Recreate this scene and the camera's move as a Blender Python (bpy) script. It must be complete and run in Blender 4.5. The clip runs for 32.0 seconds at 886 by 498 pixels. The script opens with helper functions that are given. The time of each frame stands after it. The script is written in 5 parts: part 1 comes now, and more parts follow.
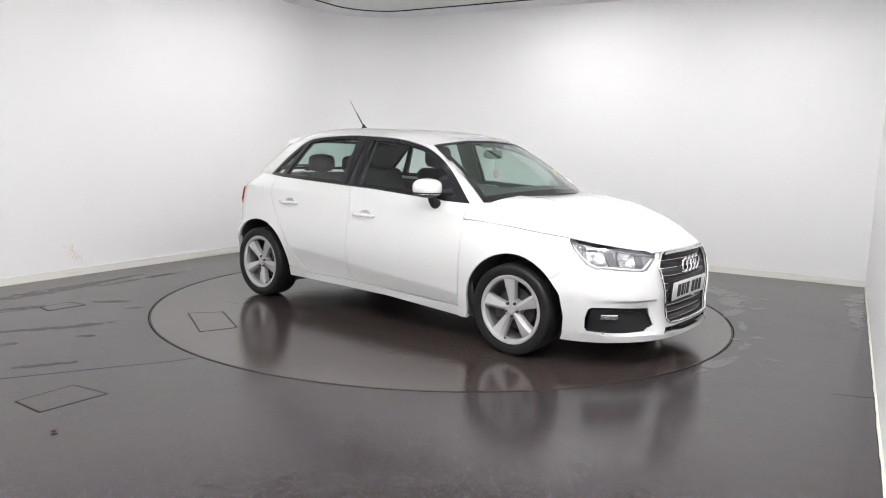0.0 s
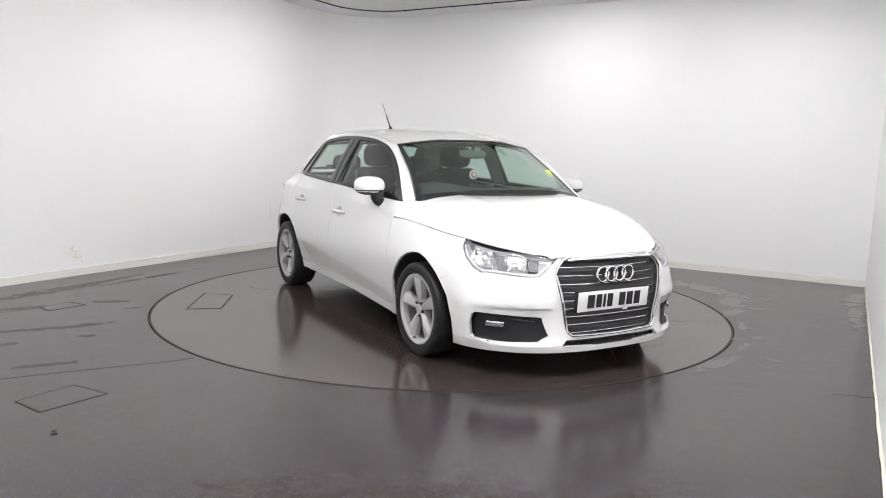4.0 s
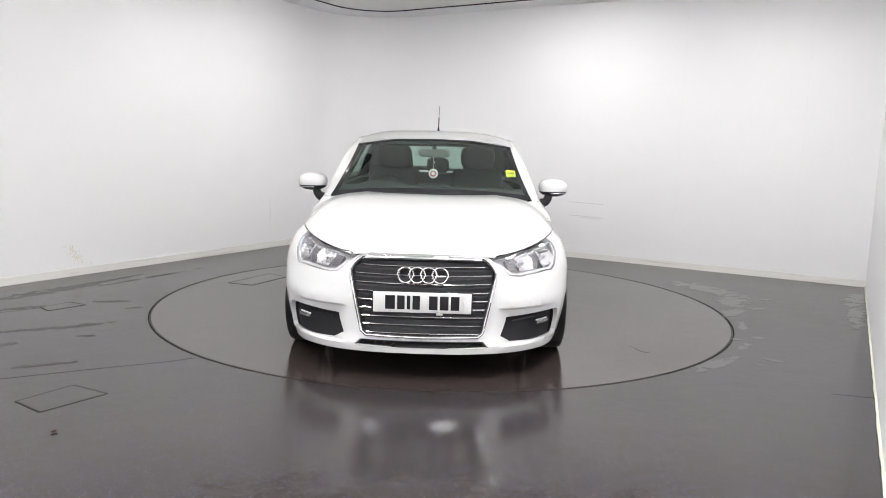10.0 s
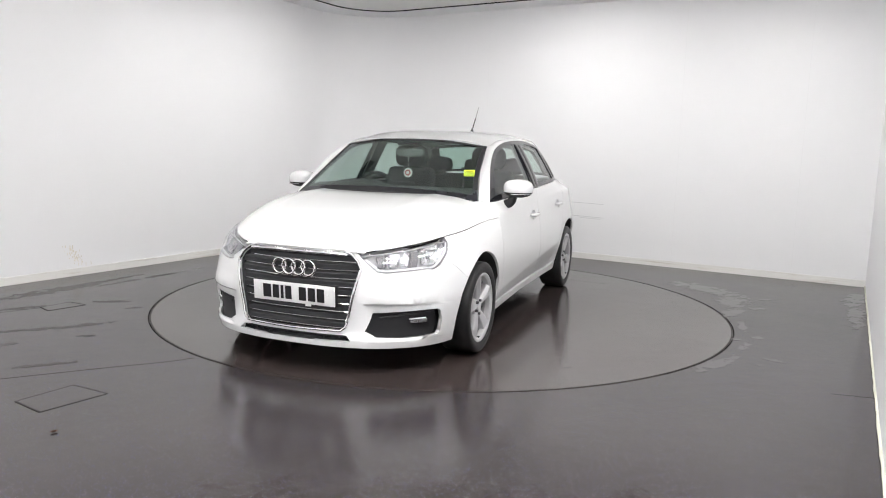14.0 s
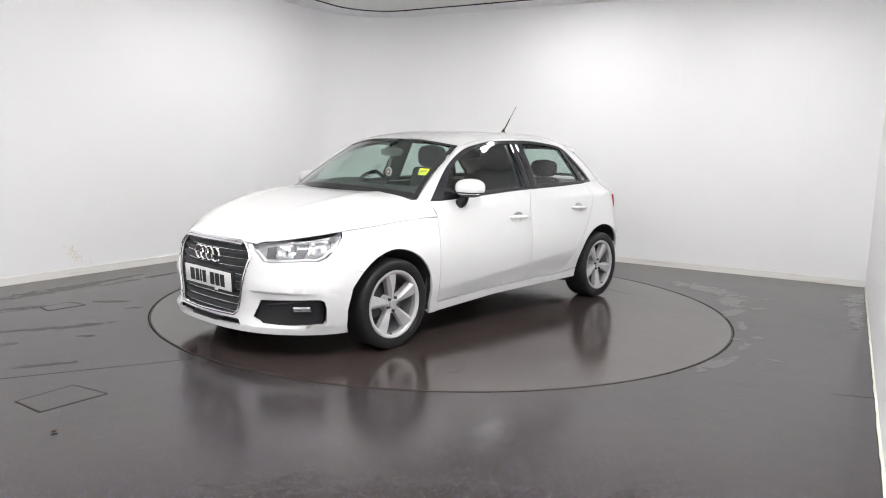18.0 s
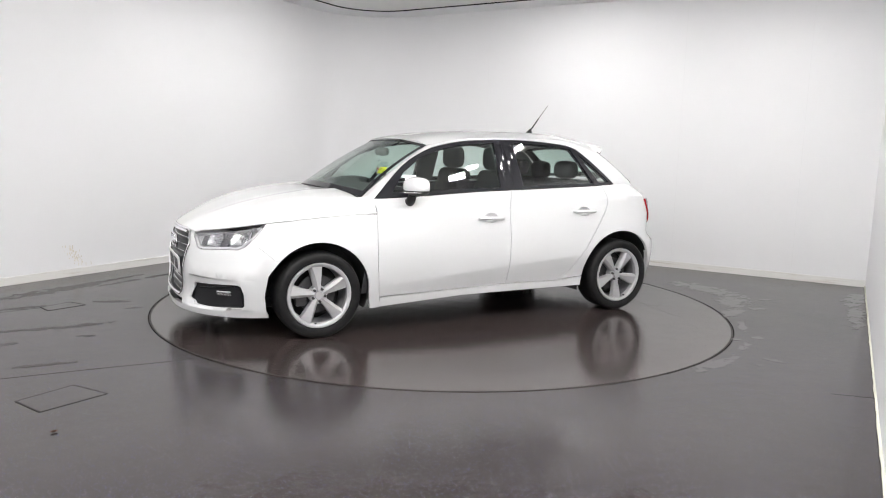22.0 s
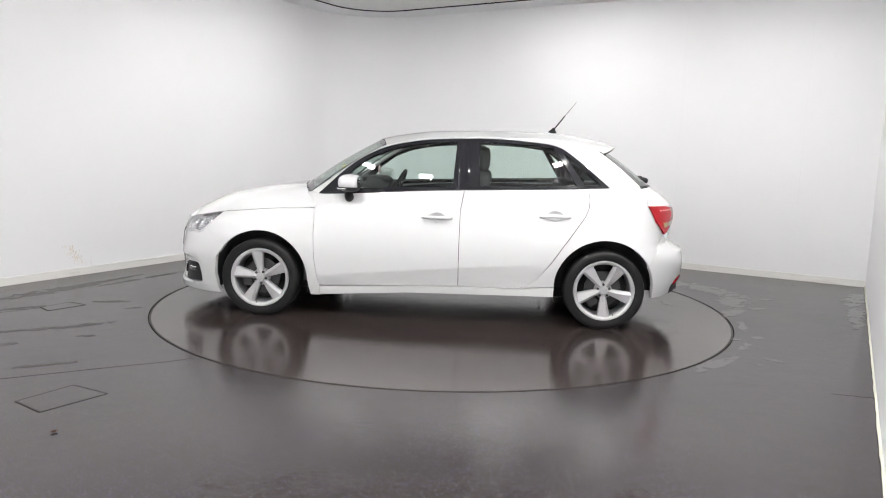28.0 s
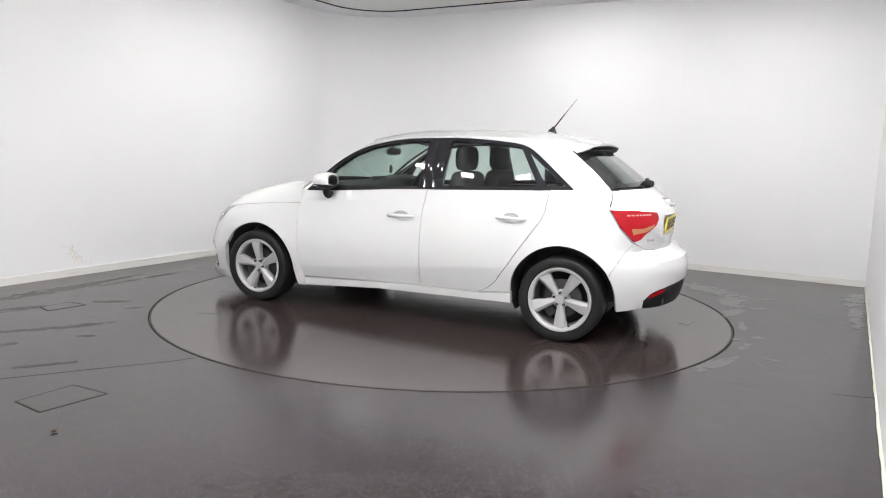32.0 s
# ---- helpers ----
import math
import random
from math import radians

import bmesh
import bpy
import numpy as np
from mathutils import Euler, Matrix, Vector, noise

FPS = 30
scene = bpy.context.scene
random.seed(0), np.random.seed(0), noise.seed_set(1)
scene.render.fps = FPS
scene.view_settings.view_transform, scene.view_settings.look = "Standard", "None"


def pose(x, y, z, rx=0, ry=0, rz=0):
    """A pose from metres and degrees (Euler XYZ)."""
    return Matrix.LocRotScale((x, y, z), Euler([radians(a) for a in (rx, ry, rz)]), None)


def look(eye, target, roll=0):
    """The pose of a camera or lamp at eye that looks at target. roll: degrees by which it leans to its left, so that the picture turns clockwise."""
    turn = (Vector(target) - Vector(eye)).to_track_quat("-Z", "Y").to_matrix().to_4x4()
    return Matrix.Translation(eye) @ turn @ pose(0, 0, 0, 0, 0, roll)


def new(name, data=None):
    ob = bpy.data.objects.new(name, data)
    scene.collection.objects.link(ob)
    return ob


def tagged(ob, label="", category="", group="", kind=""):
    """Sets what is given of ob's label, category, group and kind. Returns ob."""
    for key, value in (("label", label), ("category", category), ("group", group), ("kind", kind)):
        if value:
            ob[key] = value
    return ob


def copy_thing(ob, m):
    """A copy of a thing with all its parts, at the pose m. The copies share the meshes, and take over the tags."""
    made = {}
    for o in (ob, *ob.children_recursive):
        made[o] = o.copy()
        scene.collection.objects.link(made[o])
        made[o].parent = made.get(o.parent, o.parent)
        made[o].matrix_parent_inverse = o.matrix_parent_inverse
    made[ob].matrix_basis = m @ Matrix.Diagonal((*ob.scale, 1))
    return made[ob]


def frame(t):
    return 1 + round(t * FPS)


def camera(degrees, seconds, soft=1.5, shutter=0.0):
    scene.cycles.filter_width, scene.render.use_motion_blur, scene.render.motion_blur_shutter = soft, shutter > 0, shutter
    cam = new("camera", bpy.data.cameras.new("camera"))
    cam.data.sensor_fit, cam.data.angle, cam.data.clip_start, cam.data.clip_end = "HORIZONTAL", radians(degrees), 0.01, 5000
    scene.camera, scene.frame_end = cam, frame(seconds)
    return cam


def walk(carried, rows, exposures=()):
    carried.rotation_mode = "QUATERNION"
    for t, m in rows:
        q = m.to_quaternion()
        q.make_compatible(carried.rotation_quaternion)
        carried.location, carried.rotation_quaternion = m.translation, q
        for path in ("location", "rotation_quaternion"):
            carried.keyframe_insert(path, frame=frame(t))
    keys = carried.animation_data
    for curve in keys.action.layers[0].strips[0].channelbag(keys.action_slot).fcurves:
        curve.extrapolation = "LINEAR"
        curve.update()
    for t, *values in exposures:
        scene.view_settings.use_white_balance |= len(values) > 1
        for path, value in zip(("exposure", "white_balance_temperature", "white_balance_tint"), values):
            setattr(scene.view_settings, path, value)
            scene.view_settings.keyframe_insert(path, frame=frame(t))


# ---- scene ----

from mathutils import geometry

# ---------------------------------------------------------------- camera
cam = camera(63.47, 32.0, soft=1.0)
EYE = Vector((0.0, -5.806, 1.241))
AHEAD = Vector((-0.000283, 0.990465, -0.137761))
CAM_POSE = look(EYE, EYE + AHEAD, 0) @ pose(0, 0, 0, 0, 0, 1.583)
walk(cam, [(0, CAM_POSE), (32, CAM_POSE)])

# ---------------------------------------------------------------- world and exposure
world = bpy.data.worlds.new("world")
world.use_nodes = True
world.node_tree.nodes["Background"].inputs[0].default_value = (0.9, 0.92, 1.0, 1)
world.node_tree.nodes["Background"].inputs[1].default_value = 0.05
scene.world = world
scene.view_settings.exposure = 0.60
POWER_RING, POWER_MID, POWER_FILL, POWER_FILL_FRONT = 36.0, 63.0, 116.0, 76.0
LAMPS_SMALL = [(2.33 * math.cos(radians(a)), 2.33 * math.sin(radians(a))) for a in (-18, -37, -60, -106, -126, -143)]
LAMPS_MID = [(1.4, -2.8), (-1.3, -3.1), (0.2, -3.2), (-3.0, -1.85)]
# Back, side and front panels are unseen fill, added to brighten walls and car
FILL_BACK = [(1.1, 1.6), (-1.0, 1.75), (-1.5, 0.6)]
FILL_SIDE = [(2.65, 0.35), (1.8, -1.7)]
FILL_FRONT = [(-2.0, -4.3), (0.3, -4.2)]

# room axes: U runs along the side walls to the back wall, V along the back wall
ROOM = pose(0, 0, 0, 0, 0, -30)
U_BACK, U_FRONT, V_LEFT, V_RIGHT, CEIL = 3.14, -5.3, -3.26, 3.05, 2.95
TABLE_R = 2.242


def room(u, v, z=0.0):
    return ROOM @ Vector((v, u, z))


# ---------------------------------------------------------------- materials
def nodes_of(name):
    m = bpy.data.materials.new(name)
    m.use_nodes = True
    nt = m.node_tree
    return m, nt, nt.nodes["Principled BSDF"]


def set_in(node, **kw):
    for k, v in kw.items():
        node.inputs[k.replace("_", " ")].default_value = v


def mat(name, col, rough=0.5, metal=0.0, var=0.06, scale=8.0, bump=0.0, bump_scale=200.0, coat=0.0, spec=0.5):
    """Painted, plastic or metal surface with a slight large stain and fine grain."""
    m, nt, b = nodes_of(name)
    set_in(b, Roughness=rough, Metallic=metal, Coat_Weight=coat, Coat_Roughness=0.04, Specular_IOR_Level=spec)
    tc = nt.nodes.new("ShaderNodeTexCoord")
    n1 = nt.nodes.new("ShaderNodeTexNoise")
    set_in(n1, Scale=scale, Detail=5.0)
    nt.links.new(tc.outputs["Object"], n1.inputs["Vector"])
    ramp = nt.nodes.new("ShaderNodeMix")
    ramp.data_type = "RGBA"
    ramp.inputs[6].default_value = (*[c * (1 - var) for c in col], 1)
    ramp.inputs[7].default_value = (*[min(1, c * (1 + var)) for c in col], 1)
    nt.links.new(n1.outputs["Fac"], ramp.inputs[0])
    nt.links.new(ramp.outputs[2], b.inputs["Base Color"])
    if bump:
        n2 = nt.nodes.new("ShaderNodeTexNoise")
        set_in(n2, Scale=bump_scale, Detail=2.0)
        nt.links.new(tc.outputs["Object"], n2.inputs["Vector"])
        bp = nt.nodes.new("ShaderNodeBump")
        set_in(bp, Strength=bump, Distance=0.002)
        nt.links.new(n2.outputs["Fac"], bp.inputs["Height"])
        nt.links.new(bp.outputs["Normal"], b.inputs["Normal"])
    return m


def glass_mat(name, tint, gloss=0.02):
    """Clear sheet: tinted see-through with a fresnel mirror on top."""
    m, nt, b = nodes_of(name)
    nt.nodes.remove(b)
    out = nt.nodes["Material Output"]
    tr = nt.nodes.new("ShaderNodeBsdfTransparent")
    tr.inputs[0].default_value = (*tint, 1)
    gl = nt.nodes.new("ShaderNodeBsdfGlossy")
    gl.inputs["Roughness"].default_value = gloss
    lw = nt.nodes.new("ShaderNodeLayerWeight")
    lw.inputs[0].default_value = 0.5
    pw = nt.nodes.new("ShaderNodeMath")
    pw.operation = "POWER"
    nt.links.new(lw.outputs["Facing"], pw.inputs[0])
    pw.inputs[1].default_value = 5.0
    fr = nt.nodes.new("ShaderNodeMapRange")
    nt.links.new(pw.outputs[0], fr.inputs["Value"])
    fr.inputs["To Min"].default_value = 0.09
    mx = nt.nodes.new("ShaderNodeMixShader")
    nt.links.new(fr.outputs[0], mx.inputs[0])
    nt.links.new(tr.outputs[0], mx.inputs[1])
    nt.links.new(gl.outputs[0], mx.inputs[2])
    nt.links.new(mx.outputs[0], out.inputs[0])
    return m


def glow_mat(name, col, power):
    m, nt, b = nodes_of(name)
    set_in(b, Base_Color=(*col, 1), Emission_Color=(*col, 1), Emission_Strength=power)
    return m


def wall_mat():
    m, nt, b = nodes_of("white_wall_paint")
    set_in(b, Roughness=0.55, Specular_IOR_Level=0.3)
    tc = nt.nodes.new("ShaderNodeTexCoord")
    big, fine = nt.nodes.new("ShaderNodeTexNoise"), nt.nodes.new("ShaderNodeTexNoise")
    set_in(big, Scale=0.9, Detail=6.0, Roughness=0.6)
    set_in(fine, Scale=90.0, Detail=3.0)
    mx = nt.nodes.new("ShaderNodeMix")
    mx.data_type = "RGBA"
    mx.inputs[6].default_value = (0.81, 0.81, 0.825, 1)
    mx.inputs[7].default_value = (0.86, 0.86, 0.87, 1)
    for n in (big, fine):
        nt.links.new(tc.outputs["Object"], n.inputs["Vector"])
    nt.links.new(big.outputs["Fac"], mx.inputs[0])
    nt.links.new(mx.outputs[2], b.inputs["Base Color"])
    bp = nt.nodes.new("ShaderNodeBump")
    set_in(bp, Strength=0.08, Distance=0.002)
    nt.links.new(fine.outputs["Fac"], bp.inputs["Height"])
    nt.links.new(bp.outputs["Normal"], b.inputs["Normal"])
    return m


def floor_mat(name, rough_lo, rough_hi, fleck, spec=0.5, tone=(1, 1, 1)):
    """Dark safety vinyl with pale and blue flecks, wet in patches."""
    m, nt, b = nodes_of(name)
    L = nt.links.new
    tc = nt.nodes.new("ShaderNodeTexCoord")
    big, mid, fine = (nt.nodes.new("ShaderNodeTexNoise") for _ in range(3))
    set_in(big, Scale=0.8, Detail=5.0, Roughness=0.6)
    set_in(mid, Scale=3.2, Detail=6.0, Roughness=0.65)
    set_in(fine, Scale=260.0, Detail=2.0)
    vo = nt.nodes.new("ShaderNodeTexVoronoi")
    vo.voronoi_dimensions = "2D"
    set_in(vo, Scale=118.0)
    for n in (big, mid, fine):
        L(tc.outputs["Object"], n.inputs["Vector"])
    turned = nt.nodes.new("ShaderNodeMapping")
    turned.inputs["Rotation"].default_value = (0, 0, 0.6)
    L(tc.outputs["Object"], turned.inputs["Vector"])
    L(turned.outputs[0], vo.inputs["Vector"])
    base = nt.nodes.new("ShaderNodeMix")
    base.data_type = "RGBA"
    base.inputs[6].default_value = (0.0235 * tone[0], 0.0194 * tone[1], 0.0193 * tone[2], 1)
    base.inputs[7].default_value = (0.046 * tone[0], 0.0393 * tone[1], 0.0398 * tone[2], 1)
    L(mid.outputs["Fac"], base.inputs[0])
    # flecks: small cells whose random value is high
    near = nt.nodes.new("ShaderNodeMath")
    near.operation = "LESS_THAN"
    L(vo.outputs["Distance"], near.inputs[0])
    near.inputs[1].default_value = 0.165
    sep = nt.nodes.new("ShaderNodeSeparateColor")
    L(vo.outputs["Color"], sep.inputs[0])
    rare = nt.nodes.new("ShaderNodeMath")
    rare.operation = "GREATER_THAN"
    L(sep.outputs[0], rare.inputs[0])
    rare.inputs[1].default_value = 1 - fleck
    both = nt.nodes.new("ShaderNodeMath")
    both.operation = "MULTIPLY"
    L(near.outputs[0], both.inputs[0])
    L(rare.outputs[0], both.inputs[1])
    tint = nt.nodes.new("ShaderNodeMix")
    tint.data_type = "RGBA"
    tint.inputs[6].default_value = (0.38, 0.39, 0.44, 1)
    tint.inputs[7].default_value = (0.13, 0.15, 0.34, 1)
    blue = nt.nodes.new("ShaderNodeMath")
    blue.operation = "GREATER_THAN"
    blue.inputs[1].default_value = 0.4
    L(sep.outputs[1], blue.inputs[0])
    L(blue.outputs[0], tint.inputs[0])
    col = nt.nodes.new("ShaderNodeMix")
    col.data_type = "RGBA"
    L(both.outputs[0], col.inputs[0])
    L(base.outputs[2], col.inputs[6])
    L(tint.outputs[2], col.inputs[7])
    L(col.outputs[2], b.inputs["Base Color"])
    # wet film: smooth where the large noise is high
    mr = nt.nodes.new("ShaderNodeMapRange")
    set_in(mr, From_Min=0.30, From_Max=0.70, To_Min=rough_hi, To_Max=rough_lo)
    L(big.outputs["Fac"], mr.inputs["Value"])
    L(mr.outputs[0], b.inputs["Roughness"])
    bp = nt.nodes.new("ShaderNodeBump")
    set_in(bp, Strength=0.05, Distance=0.002)
    L(fine.outputs["Fac"], bp.inputs["Height"])
    # slow waves in the laid vinyl
    wave = nt.nodes.new("ShaderNodeTexNoise")
    set_in(wave, Scale=7.0, Detail=3.0)
    L(tc.outputs["Object"], wave.inputs["Vector"])
    b2 = nt.nodes.new("ShaderNodeBump")
    set_in(b2, Strength=0.25, Distance=0.004)
    L(wave.outputs["Fac"], b2.inputs["Height"])
    L(bp.outputs["Normal"], b2.inputs["Normal"])
    L(b2.outputs["Normal"], b.inputs["Normal"])
    set_in(b, Specular_IOR_Level=spec)
    return m


WALL = wall_mat()
FLOOR = floor_mat("dark_flecked_vinyl", 0.15, 0.22, 0.22, 0.30)
DISC = floor_mat("turntable_vinyl", 0.12, 0.20, 0.03, 0.78, (1.2, 1.08, 1.02))
WATER = floor_mat("water_film", 0.05, 0.08, 0.02, 0.6)
DULL = floor_mat("dry_dull_vinyl", 0.36, 0.44, 0.05, 0.24)


def skirt_mat():
    """White gloss with streaks of brown dirt."""
    m = mat("skirting_gloss", (0.78, 0.77, 0.75), 0.35, var=0.04, scale=3)
    nt = m.node_tree
    b = nt.nodes["Principled BSDF"]
    old = b.inputs["Base Color"].links[0].from_socket
    tc = nt.nodes.new("ShaderNodeTexCoord")
    mp = nt.nodes.new("ShaderNodeMapping")
    mp.inputs["Scale"].default_value = (1, 1, 22)
    n = nt.nodes.new("ShaderNodeTexNoise")
    set_in(n, Scale=1.7, Detail=7.0, Roughness=0.7)
    r = nt.nodes.new("ShaderNodeMapRange")
    set_in(r, From_Min=0.54, From_Max=0.76, To_Min=0.0, To_Max=0.55)
    mx = nt.nodes.new("ShaderNodeMix")
    mx.data_type = "RGBA"
    mx.inputs[7].default_value = (0.36, 0.27, 0.18, 1)
    nt.links.new(tc.outputs["Object"], mp.inputs[0])
    nt.links.new(mp.outputs[0], n.inputs["Vector"])
    nt.links.new(n.outputs["Fac"], r.inputs["Value"])
    nt.links.new(r.outputs[0], mx.inputs[0])
    nt.links.new(old, mx.inputs[6])
    nt.links.new(mx.outputs[2], b.inputs["Base Color"])
    return m


SKIRT = skirt_mat()
CEILING = mat("ceiling_board", (0.80, 0.80, 0.78), 0.7, var=0.05, scale=5, bump=0.2)
BLACKGAP = mat("black_gap", (0.028, 0.028, 0.028), 0.8)
SCRATCH = mat("grey_scratch", (0.52, 0.52, 0.54), 0.6)
JOINT = mat("faint_wall_joint", (0.79, 0.79, 0.80), 0.5)
RUST = mat("rust_smear", (0.72, 0.67, 0.59), 0.7, var=0.25, scale=14)
SEALANT = mat("old_sealant", (0.60, 0.60, 0.51), 0.6, var=0.15, scale=12)
LEAF = mat("dry_leaf", (0.10, 0.045, 0.03), 0.7, var=0.3, scale=60)
LINE = mat("dark_joint", (0.012, 0.011, 0.010), 0.6)
PAINT = mat("white_car_paint", (0.70, 0.705, 0.712), 0.30, var=0.01, coat=1.0)
GLOSSBLACK = mat("gloss_black", (0.018, 0.018, 0.022), 0.06, var=0.1)
TRIM = mat("black_trim", (0.018, 0.018, 0.020), 0.5, var=0.15, bump=0.1, spec=0.28)
RUBBER = mat("tyre_rubber", (0.013, 0.013, 0.0135), 0.42, var=0.3, scale=30, bump=0.2, spec=0.26)
ALLOY = mat("silver_alloy", (0.46, 0.46, 0.47), 0.45, metal=0.35, var=0.05)
INNER_ALLOY = mat("silver_inner_rim", (0.30, 0.30, 0.31), 0.40, metal=0.6, var=0.12, scale=20)
CHROME = mat("chrome", (0.85, 0.85, 0.86), 0.07, metal=1.0, var=0.02)
BARREL = mat("dull_hub", (0.075, 0.075, 0.078), 0.45, metal=0.5, var=0.2)
STEEL = mat("worn_steel", (0.22, 0.21, 0.20), 0.45, metal=1.0, var=0.3, scale=25)
CLOTH = mat("black_seat_cloth", (0.040, 0.040, 0.043), 0.9, var=0.2, scale=40)
DASH = mat("dark_grey_dash", (0.045, 0.046, 0.050), 0.6, var=0.15, bump=0.15)
GLASS = glass_mat("green_tinted_glass", (0.84, 0.93, 0.895))
CLEAR = glass_mat("clear_lens", (0.95, 0.95, 0.96))
REDLENS = mat("red_lens", (0.42, 0.005, 0.012), 0.14, var=0.40, scale=12, spec=0.35)
AMBER = mat("amber_lens", (0.50, 0.19, 0.08), 0.2, var=0.1, coat=1.0)
YELLOW = mat("yellow_paper", (0.80, 0.85, 0.05), 0.6)
PLATE_W = mat("white_plate", (0.78, 0.78, 0.78), 0.3)
PLATE_Y = mat("yellow_plate", (0.75, 0.58, 0.08), 0.3)
INK = mat("plate_ink", (0.01, 0.01, 0.012), 0.4)


# ---------------------------------------------------------------- mesh helpers
def link(name, verts, faces, material, parent=None, label="", smooth=True, sharp=None):
    me = bpy.data.meshes.new(name)
    me.from_pydata([tuple(v) for v in verts], [], [tuple(f) for f in faces])
    me.materials.append(material)
    if smooth:
        me.shade_smooth()
        me.set_sharp_from_angle(angle=radians(sharp or 38))
    ob = new(name, me)
    ob.parent = parent
    if label:
        tagged(ob, label)
    return ob


def part(name, bm, material, parent=None, label="", smooth=True, sharp=38):
    me = bpy.data.meshes.new(name)
    bmesh.ops.recalc_face_normals(bm, faces=bm.faces)
    bm.to_mesh(me)
    bm.free()
    me.materials.append(material)
    if smooth:
        me.shade_smooth()
        me.set_sharp_from_angle(angle=radians(sharp))
    ob = new(name, me)
    ob.parent = parent
    if label:
        tagged(ob, label)
    return ob


def box(x0, x1, y0, y1, z0, z1, m=None, bevel=0.0, seg=2):
    bm = bmesh.new()
    vs = [bm.verts.new((x, y, z)) for x in (x0, x1) for y in (y0, y1) for z in (z0, z1)]
    for f in ((0, 1, 3, 2), (4, 6, 7, 5), (0, 4, 5, 1), (2, 3, 7, 6), (0, 2, 6, 4), (1, 5, 7, 3)):
        bm.faces.new([vs[i] for i in f])
    if bevel:
        bmesh.ops.bevel(bm, geom=bm.edges[:], offset=bevel, segments=seg, affect="EDGES", profile=0.5)
    if m is not None:
        bmesh.ops.transform(bm, matrix=m, verts=bm.verts)
    return bm


def spline(pts, n):
    """n points, evenly spaced, on a Catmull-Rom curve through pts."""
    p = np.array(pts, float)
    q = np.vstack([2 * p[0] - p[1], p, 2 * p[-1] - p[-2]])
    out = []
    for i in range(len(p) - 1):
        a, b, c, d = q[i:i + 4]
        for t in np.linspace(0, 1, 14, endpoint=False):
            out.append(0.5 * (2 * b + (c - a) * t + (2 * a - 5 * b + 4 * c - d) * t * t + (3 * b - a - 3 * c + d) * t ** 3))
    out.append(p[-1])
    return even(out, n)


def even(pts, n):
    p = np.array(pts, float)
    d = np.r_[0, np.cumsum(np.linalg.norm(np.diff(p, axis=0), axis=1))]
    s = np.linspace(0, d[-1], n)
    return np.stack([np.interp(s, d, p[:, k]) for k in range(p.shape[1])], 1)


def loft(name, rows, material, parent, label="", thick=0.006, flip=False, sharp=38, close=False):
    """A sheet through equal-length rows of points, given a thickness away from its outer side."""
    R = np.array(rows, float)
    n, k = R.shape[:2]
    du, dv = np.gradient(R, axis=0), np.gradient(R, axis=1)
    nr = np.cross(du, dv)
    nr /= np.linalg.norm(nr, axis=2, keepdims=True) + 1e-9
    if flip:
        nr = -nr
    V = R.reshape(-1, 3)
    verts = np.vstack([V, (R - nr * thick).reshape(-1, 3)])
    m = n * k
    faces = []
    for i in range(n - 1):
        for j in range(k - 1):
            a, b, c, d = i * k + j, (i + 1) * k + j, (i + 1) * k + j + 1, i * k + j + 1
            f = (d, c, b, a) if flip else (a, b, c, d)
            faces += [f, tuple(x + m for x in f[::-1])]
    ring = [j for j in range(k)] + [i * k + k - 1 for i in range(1, n)] + [(n - 1) * k + j for j in range(k - 2, -1, -1)] + [i * k for i in range(n - 2, 0, -1)]
    for a, b in zip(ring, ring[1:] + ring[:1]):
        faces.append((a, b, b + m, a + m) if not flip else (b, a, a + m, b + m))
    return link(name, verts, faces, material, parent, label, sharp=sharp)


def inside(poly, pts):
    x, y = pts[:, 0], pts[:, 1]
    r = np.zeros(len(pts), bool)
    for (ax, ay), (bx, by) in zip(poly, np.roll(poly, -1, axis=0)):
        hit = (ay > y) != (by > y)
        r ^= hit & (x < (bx - ax) * (y - ay) / (by - ay + 1e-12) + ax)
    return r


def near_edge(poly, pts):
    best = np.full(len(pts), 9.0)
    for a, b in zip(poly, np.roll(poly, -1, axis=0)):
        ab = b - a
        t = np.clip(((pts - a) @ ab) / (ab @ ab + 1e-12), 0, 1)
        best = np.minimum(best, np.linalg.norm(pts - a - t[:, None] * ab, axis=1))
    return best


def dense(poly, step):
    p = np.array(poly, float)
    out = []
    for a, b in zip(p, np.roll(p, -1, axis=0)):
        k = max(1, int(np.ceil(np.linalg.norm(b - a) / step)))
        out += [a + (b - a) * i / k for i in range(k)]
    return np.array(out)


